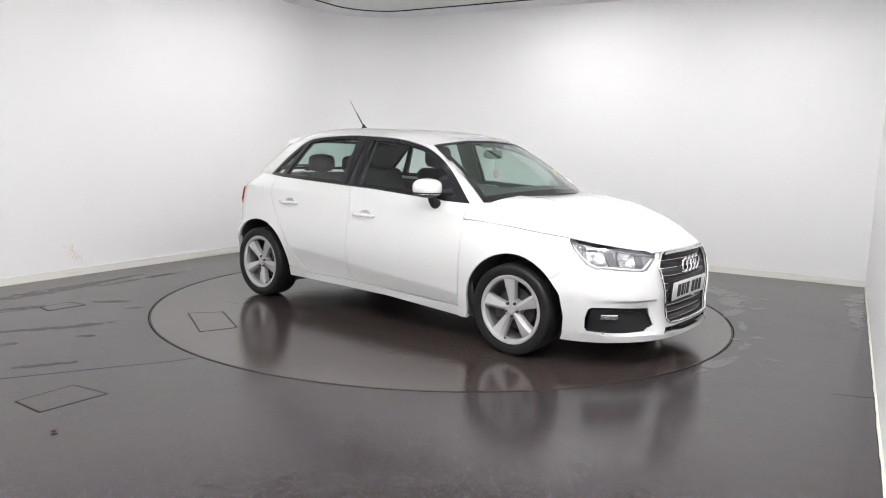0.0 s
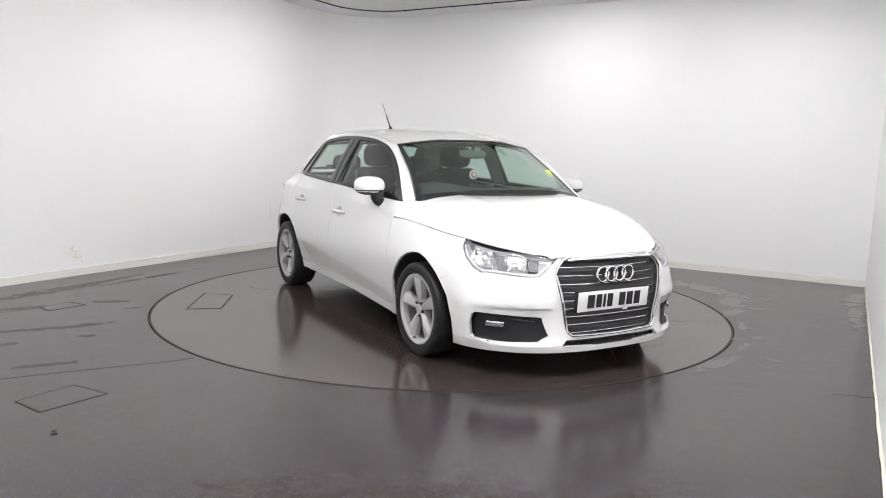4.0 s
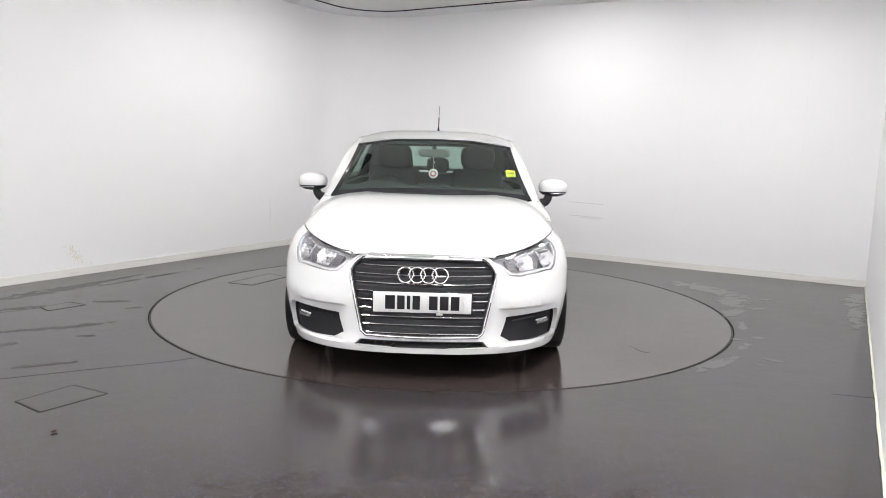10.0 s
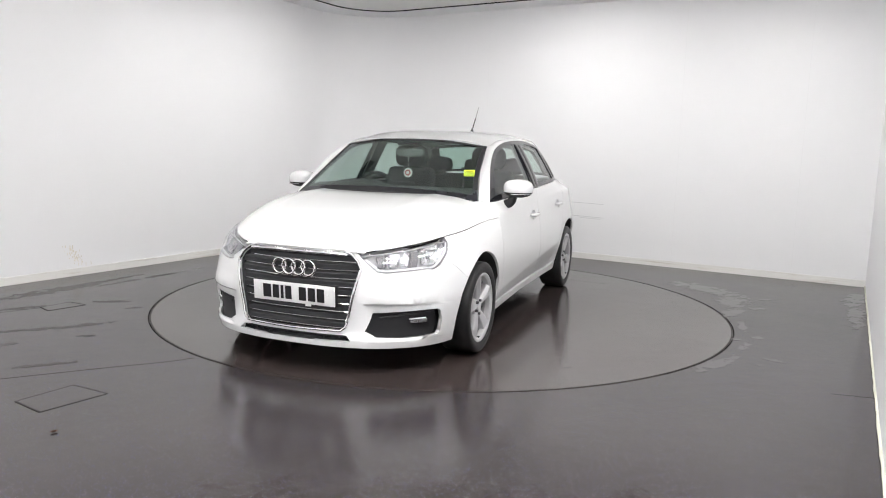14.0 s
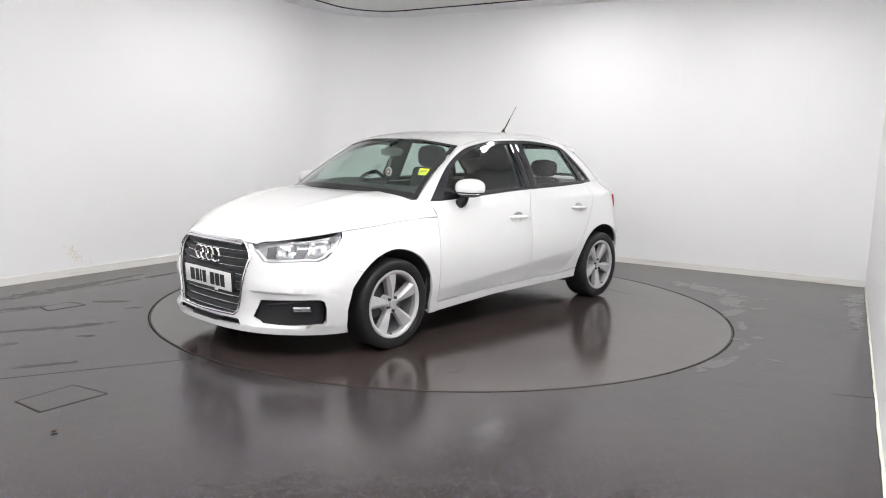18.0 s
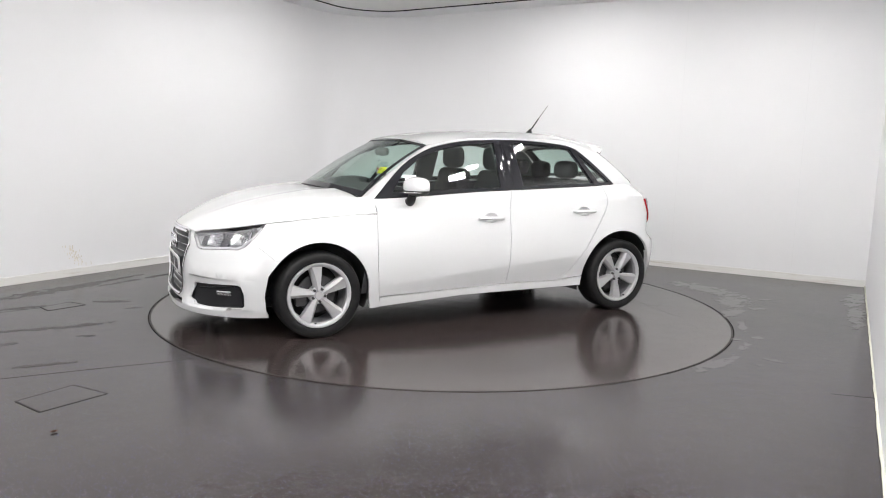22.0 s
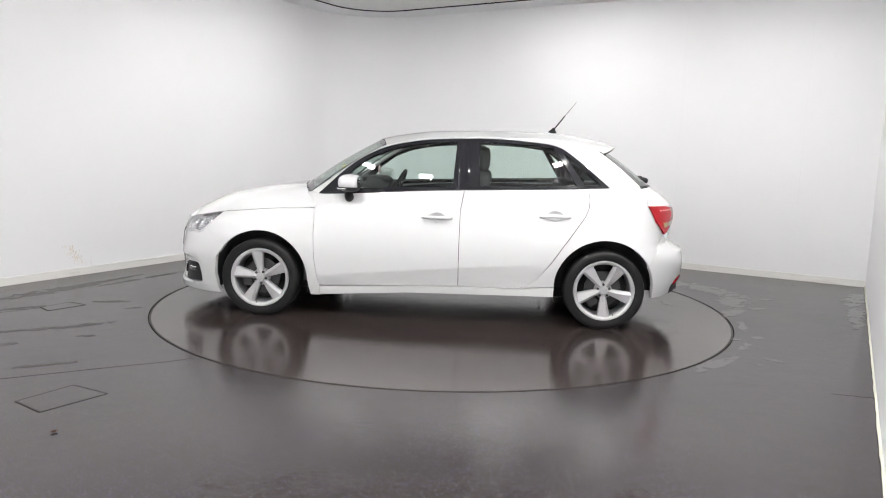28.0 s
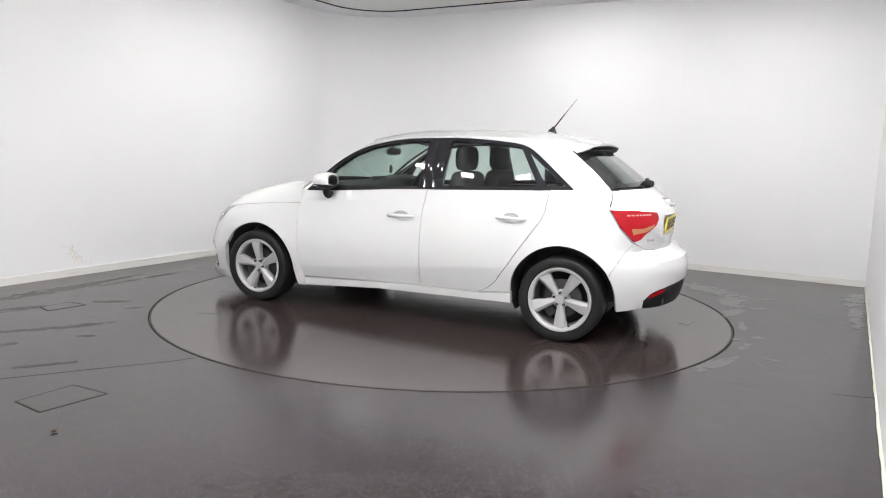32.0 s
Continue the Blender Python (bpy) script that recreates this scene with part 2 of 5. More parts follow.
def panel(name, outer, fn, material, parent, label="", holes=(), step=0.04, depth=0.018, mirror=1, inset=0.0023, sharp=38, extra=()):
    """A body panel: the plane outline outer, less holes, laid on the surface fn(u, v), with its rim turned inwards."""
    rings = [dense(p, step) for p in (outer, *holes)]
    if inset:
        for i, p in enumerate(rings):
            e1, e2 = np.roll(p, -1, 0) - p, p - np.roll(p, 1, 0)
            t = e1 / (np.linalg.norm(e1, axis=1)[:, None] + 1e-9) + e2 / (np.linalg.norm(e2, axis=1)[:, None] + 1e-9)
            t /= np.linalg.norm(t, axis=1)[:, None] + 1e-9
            nrm = np.stack([-t[:, 1], t[:, 0]], 1)
            area = 0.5 * np.sum(p[:, 0] * np.roll(p[:, 1], -1) - np.roll(p[:, 0], -1) * p[:, 1])
            sign = (1 if area > 0 else -1) * (1 if i == 0 else -1)
            rings[i] = p + nrm * inset * sign
    lo, hi = rings[0].min(0), rings[0].max(0)
    gx, gy = np.meshgrid(np.arange(lo[0], hi[0], step), np.arange(lo[1], hi[1], step))
    pts = np.stack([gx.ravel(), gy.ravel()], 1)
    keep = inside(rings[0], pts) & (near_edge(rings[0], pts) > step * 0.45)
    for h in rings[1:]:
        keep &= ~inside(h, pts) & (near_edge(h, pts) > step * 0.45)
    pts = pts[keep]
    if len(extra):
        ex = np.array(extra, float)
        ok = inside(rings[0], ex) & (near_edge(rings[0], ex) > 0.006)
        for h in rings[1:]:
            ok &= ~inside(h, ex) & (near_edge(h, ex) > 0.006)
        ex = ex[ok]
        far = np.array([np.min(np.hypot(*(ex - q).T)) > 0.016 for q in pts])
        pts = np.vstack([pts[far], ex])
    edges, flat, at = [], [], 0
    for r in rings:
        edges += [(at + i, at + (i + 1) % len(r)) for i in range(len(r))]
        flat.append(r)
        at += len(r)
    flat = np.vstack([*flat, pts])
    v2, _, tri, _, _, _ = geometry.delaunay_2d_cdt([Vector(p) for p in flat], edges, [], 0, 1e-6)
    v2 = np.array([tuple(v) for v in v2])
    tri = [t for t in tri if len(t) == 3]
    cen = np.array([v2[list(t)].mean(0) for t in tri])
    ok = inside(rings[0], cen)
    for h in rings[1:]:
        ok &= ~inside(h, cen)
    tri = [t for t, k in zip(tri, ok) if k]
    V = np.array([fn(u, v) for u, v in v2])
    # outward normals by small steps on the surface
    e = 0.004
    A = np.array([fn(u + e, v) for u, v in v2]) - V
    B = np.array([fn(u, v + e) for u, v in v2]) - V
    N = np.cross(A, B)
    N /= np.linalg.norm(N, axis=1)[:, None] + 1e-12
    mid = V - np.array([0.0, 0.0, 0.55])
    mid[:, 0] *= 0.6
    flipn = np.sign((N * mid).sum(1))
    if np.median(flipn) < 0:
        N = -N
    faces, count = [], {}
    for t in tri:
        a, b, c = V[list(t)]
        if np.cross(b - a, c - a) @ N[t[0]] < 0:
            t = t[::-1]
        faces.append(tuple(t))
        for i in range(3):
            k = (t[i], t[(i + 1) % 3])
            count[k] = count.get(k, 0) + 1
    verts = list(V)
    back = {}
    for (a, b) in list(count):
        if (b, a) not in count:
            for q in (a, b):
                if q not in back:
                    back[q] = len(verts)
                    verts.append(V[q] - N[q] * depth)
            faces.append((b, a, back[a], back[b]))
    verts = np.array(verts)
    if mirror < 0:
        verts = verts * [1, -1, 1]
        faces = [f[::-1] for f in faces]
    return link(name, verts, faces, material, parent, label, sharp=sharp)


def tube(name, pts, r, material, parent, label="", k=8, closed=False, flat=1.0):
    """A round bar along pts."""
    p = [Vector(q) for q in pts]
    verts, faces, n = [], [], len(p)
    up = Vector((0, 0, 1))
    for i in range(n):
        t = (p[(i + 1) % n] - p[i - 1]) if closed else (p[min(i + 1, n - 1)] - p[max(i - 1, 0)])
        t.normalize()
        a = t.cross(up if abs(t.z) < 0.95 else Vector((1, 0, 0))).normalized()
        b = a.cross(t)
        rr = r[i] if hasattr(r, "__len__") else r
        for j in range(k):
            w = 2 * math.pi * j / k
            verts.append(p[i] + a * rr * math.cos(w) + b * rr * flat * math.sin(w))
    for i in range(n if closed else n - 1):
        for j in range(k):
            x, y = i * k + j, i * k + (j + 1) % k
            u, v = (i + 1) % n * k + j, (i + 1) % n * k + (j + 1) % k
            faces.append((x, u, v, y))
    if not closed:
        faces += [tuple(range(k)), tuple(range((n - 1) * k, n * k))[::-1]]
    return link(name, verts, faces, material, parent, label)


def lathe(profile, axis="y", n=48, side=1):
    """A turned solid: profile of (distance along the axis, radius); closed on itself."""
    bm = bmesh.new()
    rows = []
    for i in range(n):
        w = 2 * math.pi * i / n
        c, s = math.cos(w), math.sin(w)
        rows.append([bm.verts.new((r * c, a * side, r * s) if axis == "y" else (r * c, r * s, a)) for a, r in profile])
    k = len(profile)
    for i in range(n):
        for j in range(k):
            a, b, c, d = rows[i][j], rows[i][(j + 1) % k], rows[(i + 1) % n][(j + 1) % k], rows[(i + 1) % n][j]
            bm.faces.new((a, b, c, d))
    return bm


# ---------------------------------------------------------------- the room
def wall_path(inner):
    """Plan line of the left and back walls with their rounded corner, offset outwards by inner."""
    r = 1.0
    cu, cv = U_BACK - r, V_LEFT + r
    pts = [(U_FRONT, V_LEFT - inner)]
    pts += [(u, V_LEFT - inner) for u in np.linspace(-4.5, cu, 12)]
    for w in np.linspace(0, math.pi / 2, 14)[1:]:
        pts.append((cu + (r + inner) * math.sin(w), cv - (r + inner) * math.cos(w)))
    pts += [(U_BACK + inner, v) for v in np.linspace(cv, V_RIGHT, 10)[1:]]
    return pts


def ribbon(name, a, b, z0, z1, material, label, **tags):
    """A standing band between two plan lines."""
    verts, faces, n = [], [], len(a)
    for z in (z0, z1):
        for q in (a, b):
            verts += [room(u, v, z) for u, v in q]
    for i in range(n - 1):
        A, B, C, D = i, n + i, 2 * n + i, 3 * n + i
        faces += [(A, A + 1, C + 1, C), (B, D, D + 1, B + 1), (C, C + 1, D + 1, D), (A, B, B + 1, A + 1)]
    faces += [(0, 2 * n, 3 * n, n), (n - 1, 2 * n - 1, 4 * n - 1, 3 * n - 1)]
    return tagged(link(name, verts, faces, material), label, **tags)


def build_room():
    ribbon("wall_back", wall_path(0), wall_path(0.15), -0.05, CEIL + 0.1, WALL, "white painted studio wall with a rounded corner", category="wall", kind="structure")
    ribbon("baseboard", wall_path(-0.018), wall_path(-0.001), 0, 0.068, SKIRT, "white gloss skirting board with brown dirt along it", category="skirting", kind="structure")
    rw = bmesh.new()
    vs = [rw.verts.new(room(u, v, z)) for z in (-0.05, CEIL + 0.1) for u, v in ((U_BACK + 0.15, V_RIGHT - 0.017), (U_FRONT - 0.15, V_RIGHT + 0.084), (U_FRONT - 0.15, V_RIGHT + 0.2), (U_BACK + 0.15, V_RIGHT + 0.2))]
    for f in ((0, 1, 2, 3), (7, 6, 5, 4), (0, 4, 5, 1), (1, 5, 6, 2), (2, 6, 7, 3), (3, 7, 4, 0)):
        rw.faces.new([vs[i] for i in f])
    tagged(part("wall_right", rw, WALL, smooth=False), "plain white painted side wall", "wall", kind="structure")
    tagged(part("wall_front", box(V_LEFT - 0.15, V_RIGHT + 0.068, U_FRONT - 0.15, U_FRONT, -0.05, CEIL + 0.1, ROOM), WALL, smooth=False), "plain white wall behind the viewer", "wall", kind="structure")
    tagged(part("ceiling", box(V_LEFT - 0.15, V_RIGHT + 0.15, U_FRONT - 0.15, U_BACK + 0.15, CEIL + 0.012, CEIL + 0.12, ROOM), CEILING, smooth=False), "pale grey ceiling boards", "ceiling", kind="structure")
    ribbon("trim", wall_path(-0.36), wall_path(0), CEIL - 0.004, CEIL + 0.012, WALL, "white border band round the ceiling", category="trim", kind="structure")
    ribbon("trim_joint", wall_path(-0.372), wall_path(-0.360), CEIL, CEIL + 0.012, LINE, "dark joint along the ceiling border", category="trim", kind="structure")
    # floor with the round opening for the turntable
    bm = bmesh.new()
    n, ro = 128, TABLE_R + 0.006
    ring = [bm.verts.new((ro * math.cos(2 * math.pi * i / n), ro * math.sin(2 * math.pi * i / n), 0)) for i in range(n)]
    outer = []
    corners = [(V_LEFT - 0.1, U_FRONT - 0.1), (V_RIGHT + 0.1, U_FRONT - 0.1), (V_RIGHT + 0.1, U_BACK + 0.1), (V_LEFT - 0.1, U_BACK + 0.1)]
    for i in range(n):
        w = 2 * math.pi * i / n
        d = ROOM.inverted().to_3x3() @ Vector((math.cos(w), math.sin(w), 0))
        t = min(((V_RIGHT + 0.1) / d.x if d.x > 0 else (V_LEFT - 0.1) / d.x) if abs(d.x) > 1e-6 else 99, ((U_BACK + 0.1) / d.y if d.y > 0 else (U_FRONT - 0.1) / d.y) if abs(d.y) > 1e-6 else 99)
        outer.append(bm.verts.new(ROOM @ Vector((d.x * t, d.y * t, 0))))
    for i in range(n):
        bm.faces.new((ring[i], outer[i], outer[(i + 1) % n], ring[(i + 1) % n]))
    cs = [bm.verts.new(ROOM @ Vector((*c, 0))) for c in corners]
    for c in cs:
        near2 = sorted(outer, key=lambda v: (v.co - c.co).length)[:2]
        bm.faces.new((c, *near2))
    ext = bmesh.ops.extrude_face_region(bm, geom=bm.faces[:])
    bmesh.ops.translate(bm, vec=(0, 0, -0.05), verts=[v for v in ext["geom"] if isinstance(v, bmesh.types.BMVert)])
    tagged(part("floor", bm, FLOOR, smooth=False), "wet dark grey vinyl floor with pale flecks", "floor", kind="structure")
    tagged(part("turntable_pit", box(-TABLE_R - 0.1, TABLE_R + 0.1, -TABLE_R - 0.1, TABLE_R + 0.1, -0.12, -0.055), BLACKGAP, smooth=False), "dark pit below the turntable", "pit", kind="structure")


def flat_strip(bm, a, b_, w, z):
    """A thin strip from a to b_ on the ground, w wide, standing z proud."""
    a, b_ = Vector((*a[:2], 0)), Vector((*b_[:2], 0))
    t = (b_ - a).normalized()
    n = Vector((-t.y, t.x, 0)) * w / 2
    lo = [bm.verts.new(q) for q in (a - n, b_ - n, b_ + n, a + n)]
    hi = [bm.verts.new(q.co + Vector((0, 0, z))) for q in lo]
    bm.faces.new(hi)
    for i in range(4):
        bm.faces.new((lo[i], lo[(i + 1) % 4], hi[(i + 1) % 4], hi[i]))


def hatch(name, corners, floor_like, parent=None, label="", w=0.007):
    """An access cover: a plate with its dark joint all round."""
    c = [Vector((*q, 0)) for q in corners]
    bm = bmesh.new()
    lo = [bm.verts.new(q + Vector((0, 0, 0.0002))) for q in c]
    hi = [bm.verts.new(q + Vector((0, 0, 0.0015))) for q in c]
    bm.faces.new(hi)
    for i in range(4):
        bm.faces.new((lo[i], lo[(i + 1) % 4], hi[(i + 1) % 4], hi[i]))
    ob = part(name, bm, floor_like, parent, label, smooth=False)
    bm = bmesh.new()
    for i in range(4):
        flat_strip(bm, c[i], c[(i + 1) % 4], w * (1.0 if i % 2 else 0.6), 0.0022)
    part("joint", bm, LINE, ob, smooth=False)
    return ob


def room_details():
    tagged(hatch("floor_hatch", [(-2.011, -2.546), (-1.864, -2.295), (-1.640, -2.405), (-1.824, -2.672)], FLOOR), "dark square access cover in the floor", "floor hatch")
    tagged(hatch("floor_hatch", [(-2.973, -0.615), (-2.851, -0.421), (-2.70, -0.50), (-2.86, -0.72)], FLOOR), "dark square access cover in the floor", "floor hatch")
    bm = bmesh.new()
    pts = [(-2.7, -2.45), (-2.277, -2.232), (-1.9, -2.03), (-1.543, -1.853), (-1.43, -1.77)]
    for p, q in zip(pts, pts[1:]):
        flat_strip(bm, p, q, 0.004, 0.001)
    flat_strip(bm, (2.099, -2.098), (2.304, -2.152), 0.004, 0.001)
    flat_strip(bm, (-3.4, -1.05), (-2.93, -0.60), 0.004, 0.001)
    tagged(part("floor_joint", bm, LINE, smooth=False), "thin dark joints in the vinyl floor", "joint", kind="structure")
    # a curled dry leaf
    bm = bmesh.new()
    rows = []
    for i in range(7):
        t = i / 6 * 2 - 1
        w = 0.020 * (1 - t * t) + 0.002
        rows.append([bm.verts.new((0.030 * t, s * w, 0.004 + 0.016 * abs(s) ** 1.5 + 0.008 * t * t)) for s in (-1, -0.5, 0, 0.5, 1)])
    for p, q in zip(rows, rows[1:]):
        for j in range(4):
            bm.faces.new((p[j], p[j + 1], q[j + 1], q[j]))
    bmesh.ops.solidify(bm, geom=bm.faces[:], thickness=0.0012)
    lf = tagged(part("dry_leaf", bm, LEAF), "small curled brown leaf on the floor", "leaf")
    lf.matrix_basis = pose(-1.636, -2.897, 0.0, 0, 0, 35) @ Matrix.Diagonal((0.45, 0.45, 0.40, 1))
    # sealant bead along the right wall
    rnd = random.Random(4)
    pts, rad = [], []
    for i in range(70):
        u = U_BACK - 0.01 - i * 0.115
        v = V_RIGHT - 0.017 + 0.101 * (U_BACK + 0.15 - u) / (U_BACK - U_FRONT + 0.3)
        pts.append(room(u, v - 0.003 + rnd.uniform(-0.0015, 0.0015), 0.008 + rnd.uniform(-0.001, 0.0015)))
        rad.append(0.0085 + rnd.uniform(-0.001, 0.0018))
    tagged(tube("trim_sealant", pts, rad, SEALANT, None), "uneven pale yellow sealant along the wall base", "sealant", kind="structure")

    def on_back(v0, v1, z0, z1, w, material, name, label):
        a, b_ = room(U_BACK - 0.0012, v0, z0), room(U_BACK - 0.0012, v1, z1)
        t = (b_ - a).normalized()
        n = (room(0, 0) - room(1, 0)).normalized()
        sgn = n.cross(t) * w / 2
        bm = bmesh.new()
        lo = [bm.verts.new(q) for q in (a - sgn, b_ - sgn, b_ + sgn, a + sgn)]
        hi = [bm.verts.new(q.co + n * 0.001) for q in lo]
        bm.faces.new(hi)
        for i in range(4):
            bm.faces.new((lo[i], lo[(i + 1) % 4], hi[(i + 1) % 4], hi[i]))
        tagged(part(name, bm, material, smooth=False), label, "wall mark", kind="structure")

    for v0, v1, z0, z1 in ((-0.11, 0.33, 0.662, 0.655), (-0.08, 0.34, 0.505, 0.495), (0.05, 0.30, 0.485, 0.478)):
        on_back(v0, v1, z0, z1, 0.004, SCRATCH, "wall_scratch", "thin grey scratch on the white wall")
    for v in (-1.23, 1.14, 2.36):
        on_back(v, v, 0.07, CEIL - 0.005, 0.003, JOINT, "wall_joint", "faint upright joint between wall boards")
    # left wall: one scratch and a rusty smear
    bm = box(V_LEFT, V_LEFT + 0.0015, 1.418, 1.422, 0.34, 0.58, ROOM)
    tagged(part("wall_scratch", bm, SCRATCH, smooth=False), "thin grey scratch on the white wall", "wall mark", kind="structure")
    bm = bmesh.new()
    rnd = random.Random(9)
    for i in range(46):
        t = rnd.random()
        u, z = -1.16 + 0.13 * t + rnd.gauss(0, 0.03), 0.27 - 0.19 * t + rnd.gauss(0, 0.012)
        h, w = rnd.uniform(0.004, 0.022), rnd.uniform(0.002, 0.005)
        vs = [bm.verts.new(room(u + a, V_LEFT + 0.0014, max(0.07, z + c))) for a, c in ((-w, -h), (w, -h * 0.6), (w * 0.6, h), (-w, h * 0.7))]
        bm.faces.new(vs)
    tagged(part("wall_stain", bm, RUST, smooth=False), "rust-brown smear low on the white wall", "wall mark", kind="structure")


def film(bm, cx, cy, length, width, turn, seed, z=0.0006):
    """A thin flat film with a ragged outline, islands and gaps, drawn out along the direction turn."""
    m = pose(cx, cy, z, 0, 0, turn)
    nx, ny = max(14, int(length * 1.8 / 0.011)), max(10, int(width * 2.0 / 0.009))
    xs, ys = np.linspace(-0.9 * length, 0.9 * length, nx), np.linspace(-width, width, ny)
    def level(x, y):
        q = m @ Vector((x, y, 0))
        n = noise.fractal(Vector((q.x * 13, q.y * 13, seed * 3.7)), 0.45, 2.1, 5)
        return 0.72 - (x / (0.62 * length)) ** 2 - (y / (0.62 * width)) ** 2 + 1.0 * n
    F = [[level(x, y) for y in ys] for x in xs]
    made = {}
    def vert(key, p):
        if key not in made:
            made[key] = bm.verts.new(m @ Vector((p[0], p[1], 0)))
        return made[key]
    for i in range(nx - 1):
        for j in range(ny - 1):
            ring = [(i, j), (i + 1, j), (i + 1, j + 1), (i, j + 1)]
            out = []
            for p, q in zip(ring, ring[1:] + ring[:1]):
                fp, fq = F[p[0]][p[1]], F[q[0]][q[1]]
                if fp > 0:
                    out.append(vert(p, (xs[p[0]], ys[p[1]])))
                if (fp > 0) != (fq > 0):
                    t = min(0.98, max(0.02, fp / (fp - fq)))
                    out.append(vert(tuple(sorted((p, q))), (xs[p[0]] + (xs[q[0]] - xs[p[0]]) * t, ys[p[1]] + (ys[q[1]] - ys[p[1]]) * t)))
            if len(out) > 2:
                bm.faces.new(out)


def floor_films():
    """Puddles beside the turntable and dull streaks on the wet floor."""
    for i, (cx, cy, a, b_, w) in enumerate(((2.50, 0.85, 0.75, 0.26, -65), (2.52, 0.30, 0.42, 0.26, 80), (2.36, -0.12, 0.40, 0.13, 60), (2.24, -0.60, 0.30, 0.06, 70), (2.02, -1.18, 0.22, 0.06, 55), (1.66, -1.60, 0.42, 0.10, 42), (2.04, -1.00, 0.10, 0.05, 20), (2.23, -0.94, 0.11, 0.06, 10), (1.80, -1.48, 0.09, 0.05, 15), (1.94, -1.59, 0.09, 0.05, 30), (2.07, -1.49, 0.12, 0.07, -20), (3.35, -0.15, 0.85, 0.12, 60), (3.72, 0.55, 0.6, 0.14, 55), (2.70, 0.70, 0.14, 0.07, 10), (2.62, 0.02, 0.14, 0.06, 20), (2.86, 0.42, 0.10, 0.05, 0))):
        bm = bmesh.new()
        film(bm, cx, cy, a, b_, w, 20 + i, 0.0004 + 0.00004 * i)
        tagged(part("puddle", bm, WATER, smooth=False), "thin ragged film of water on the vinyl floor", "puddle", group="puddles", kind="structure")
    for i, (cx, cy, a, b_, w) in enumerate(((-3.19, 0.02, 0.85, 0.15, 62), (-2.97, 0.50, 0.70, 0.06, 66), (-2.72, 0.64, 0.95, 0.05, 63), (-3.10, -0.67, 0.30, 0.07, 40), (-2.70, -1.26, 0.36, 0.06, 25), (-2.45, -1.13, 0.40, 0.07, 40), (-2.63, -1.61, 0.14, 0.05, 40), (-2.18, -1.97, 0.26, 0.05, 28), (-2.26, -1.36, 0.10, 0.05, 10), (-2.57, -0.36, 0.18, 0.05, 15), (-2.30, -0.55, 0.10, 0.03, 25))):
        bm = bmesh.new()
        film(bm, cx, cy, a, b_, w, 60 + i, 0.0004 + 0.00004 * i)
        tagged(part("dull_streak", bm, DULL, smooth=False), "dark dull streak where the floor has dried", "floor mark", group="dull streaks", kind="structure")


def build_turntable():
    bm = lathe([(-0.045, 0.0005), (0.0, 0.0005), (0.0, 0.8), (0.0, 1.6), (0.0, TABLE_R - 0.003), (-0.045, TABLE_R - 0.003)], "z", 160)
    ob = part("turntable", bm, DISC, sharp=20)
    hatch("access_cover", [(-1.02, -1.69), (-0.88, -1.49), (-0.425, -1.69), (-0.50, -1.925)], DISC, ob, "dark square access cover", 0.008)
    bm = bmesh.new()
    n = 96
    for i in range(n):
        a0, a1 = 2 * math.pi * i / n, 2 * math.pi * (i + 1) / n
        r0, r1 = TABLE_R - 0.014, TABLE_R - 0.0045
        vs = [bm.verts.new((r * math.cos(a), r * math.sin(a), 0.0006)) for a in (a0, a1) for r in (r0, r1)]
        bm.faces.new((vs[0], vs[1], vs[3], vs[2]))
    part("rim_edge", bm, LINE, ob, "dark worn rim", smooth=False)
    # water that dripped off the car
    for i, (cx, cy, a, b_, w) in enumerate(((-1.55, 0.95, 0.30, 0.10, 80), (-1.65, 0.60, 0.36, 0.16, 70), (-0.75, 0.62, 0.34, 0.10, 5), (-0.25, 0.58, 0.42, 0.12, 0), (0.30, 0.60, 0.36, 0.09, 8), (0.72, 0.70, 0.20, 0.08, 20), (1.72, 0.55, 0.30, 0.08, 85), (1.80, 0.25, 0.26, 0.10, 80), (1.75, -0.62, 0.30, 0.09, -80), (0.35, -0.85, 0.40, 0.07, 0), (-0.40, -0.90, 0.34, 0.08, 4), (-1.10, -1.20, 0.22, 0.07, 30), (1.30, 1.30, 0.16, 0.05, 20), (-1.90, -0.30, 0.22, 0.09, 80))):
        bm = bmesh.new()
        film(bm, cx, cy, a, b_, w, 100 + i, 0.0004 + 0.00004 * i)
        part("water_patch", bm, WATER, ob, "thin film of water", smooth=False)
    return tagged(ob, "large round dark grey car turntable set in the floor", "turntable")


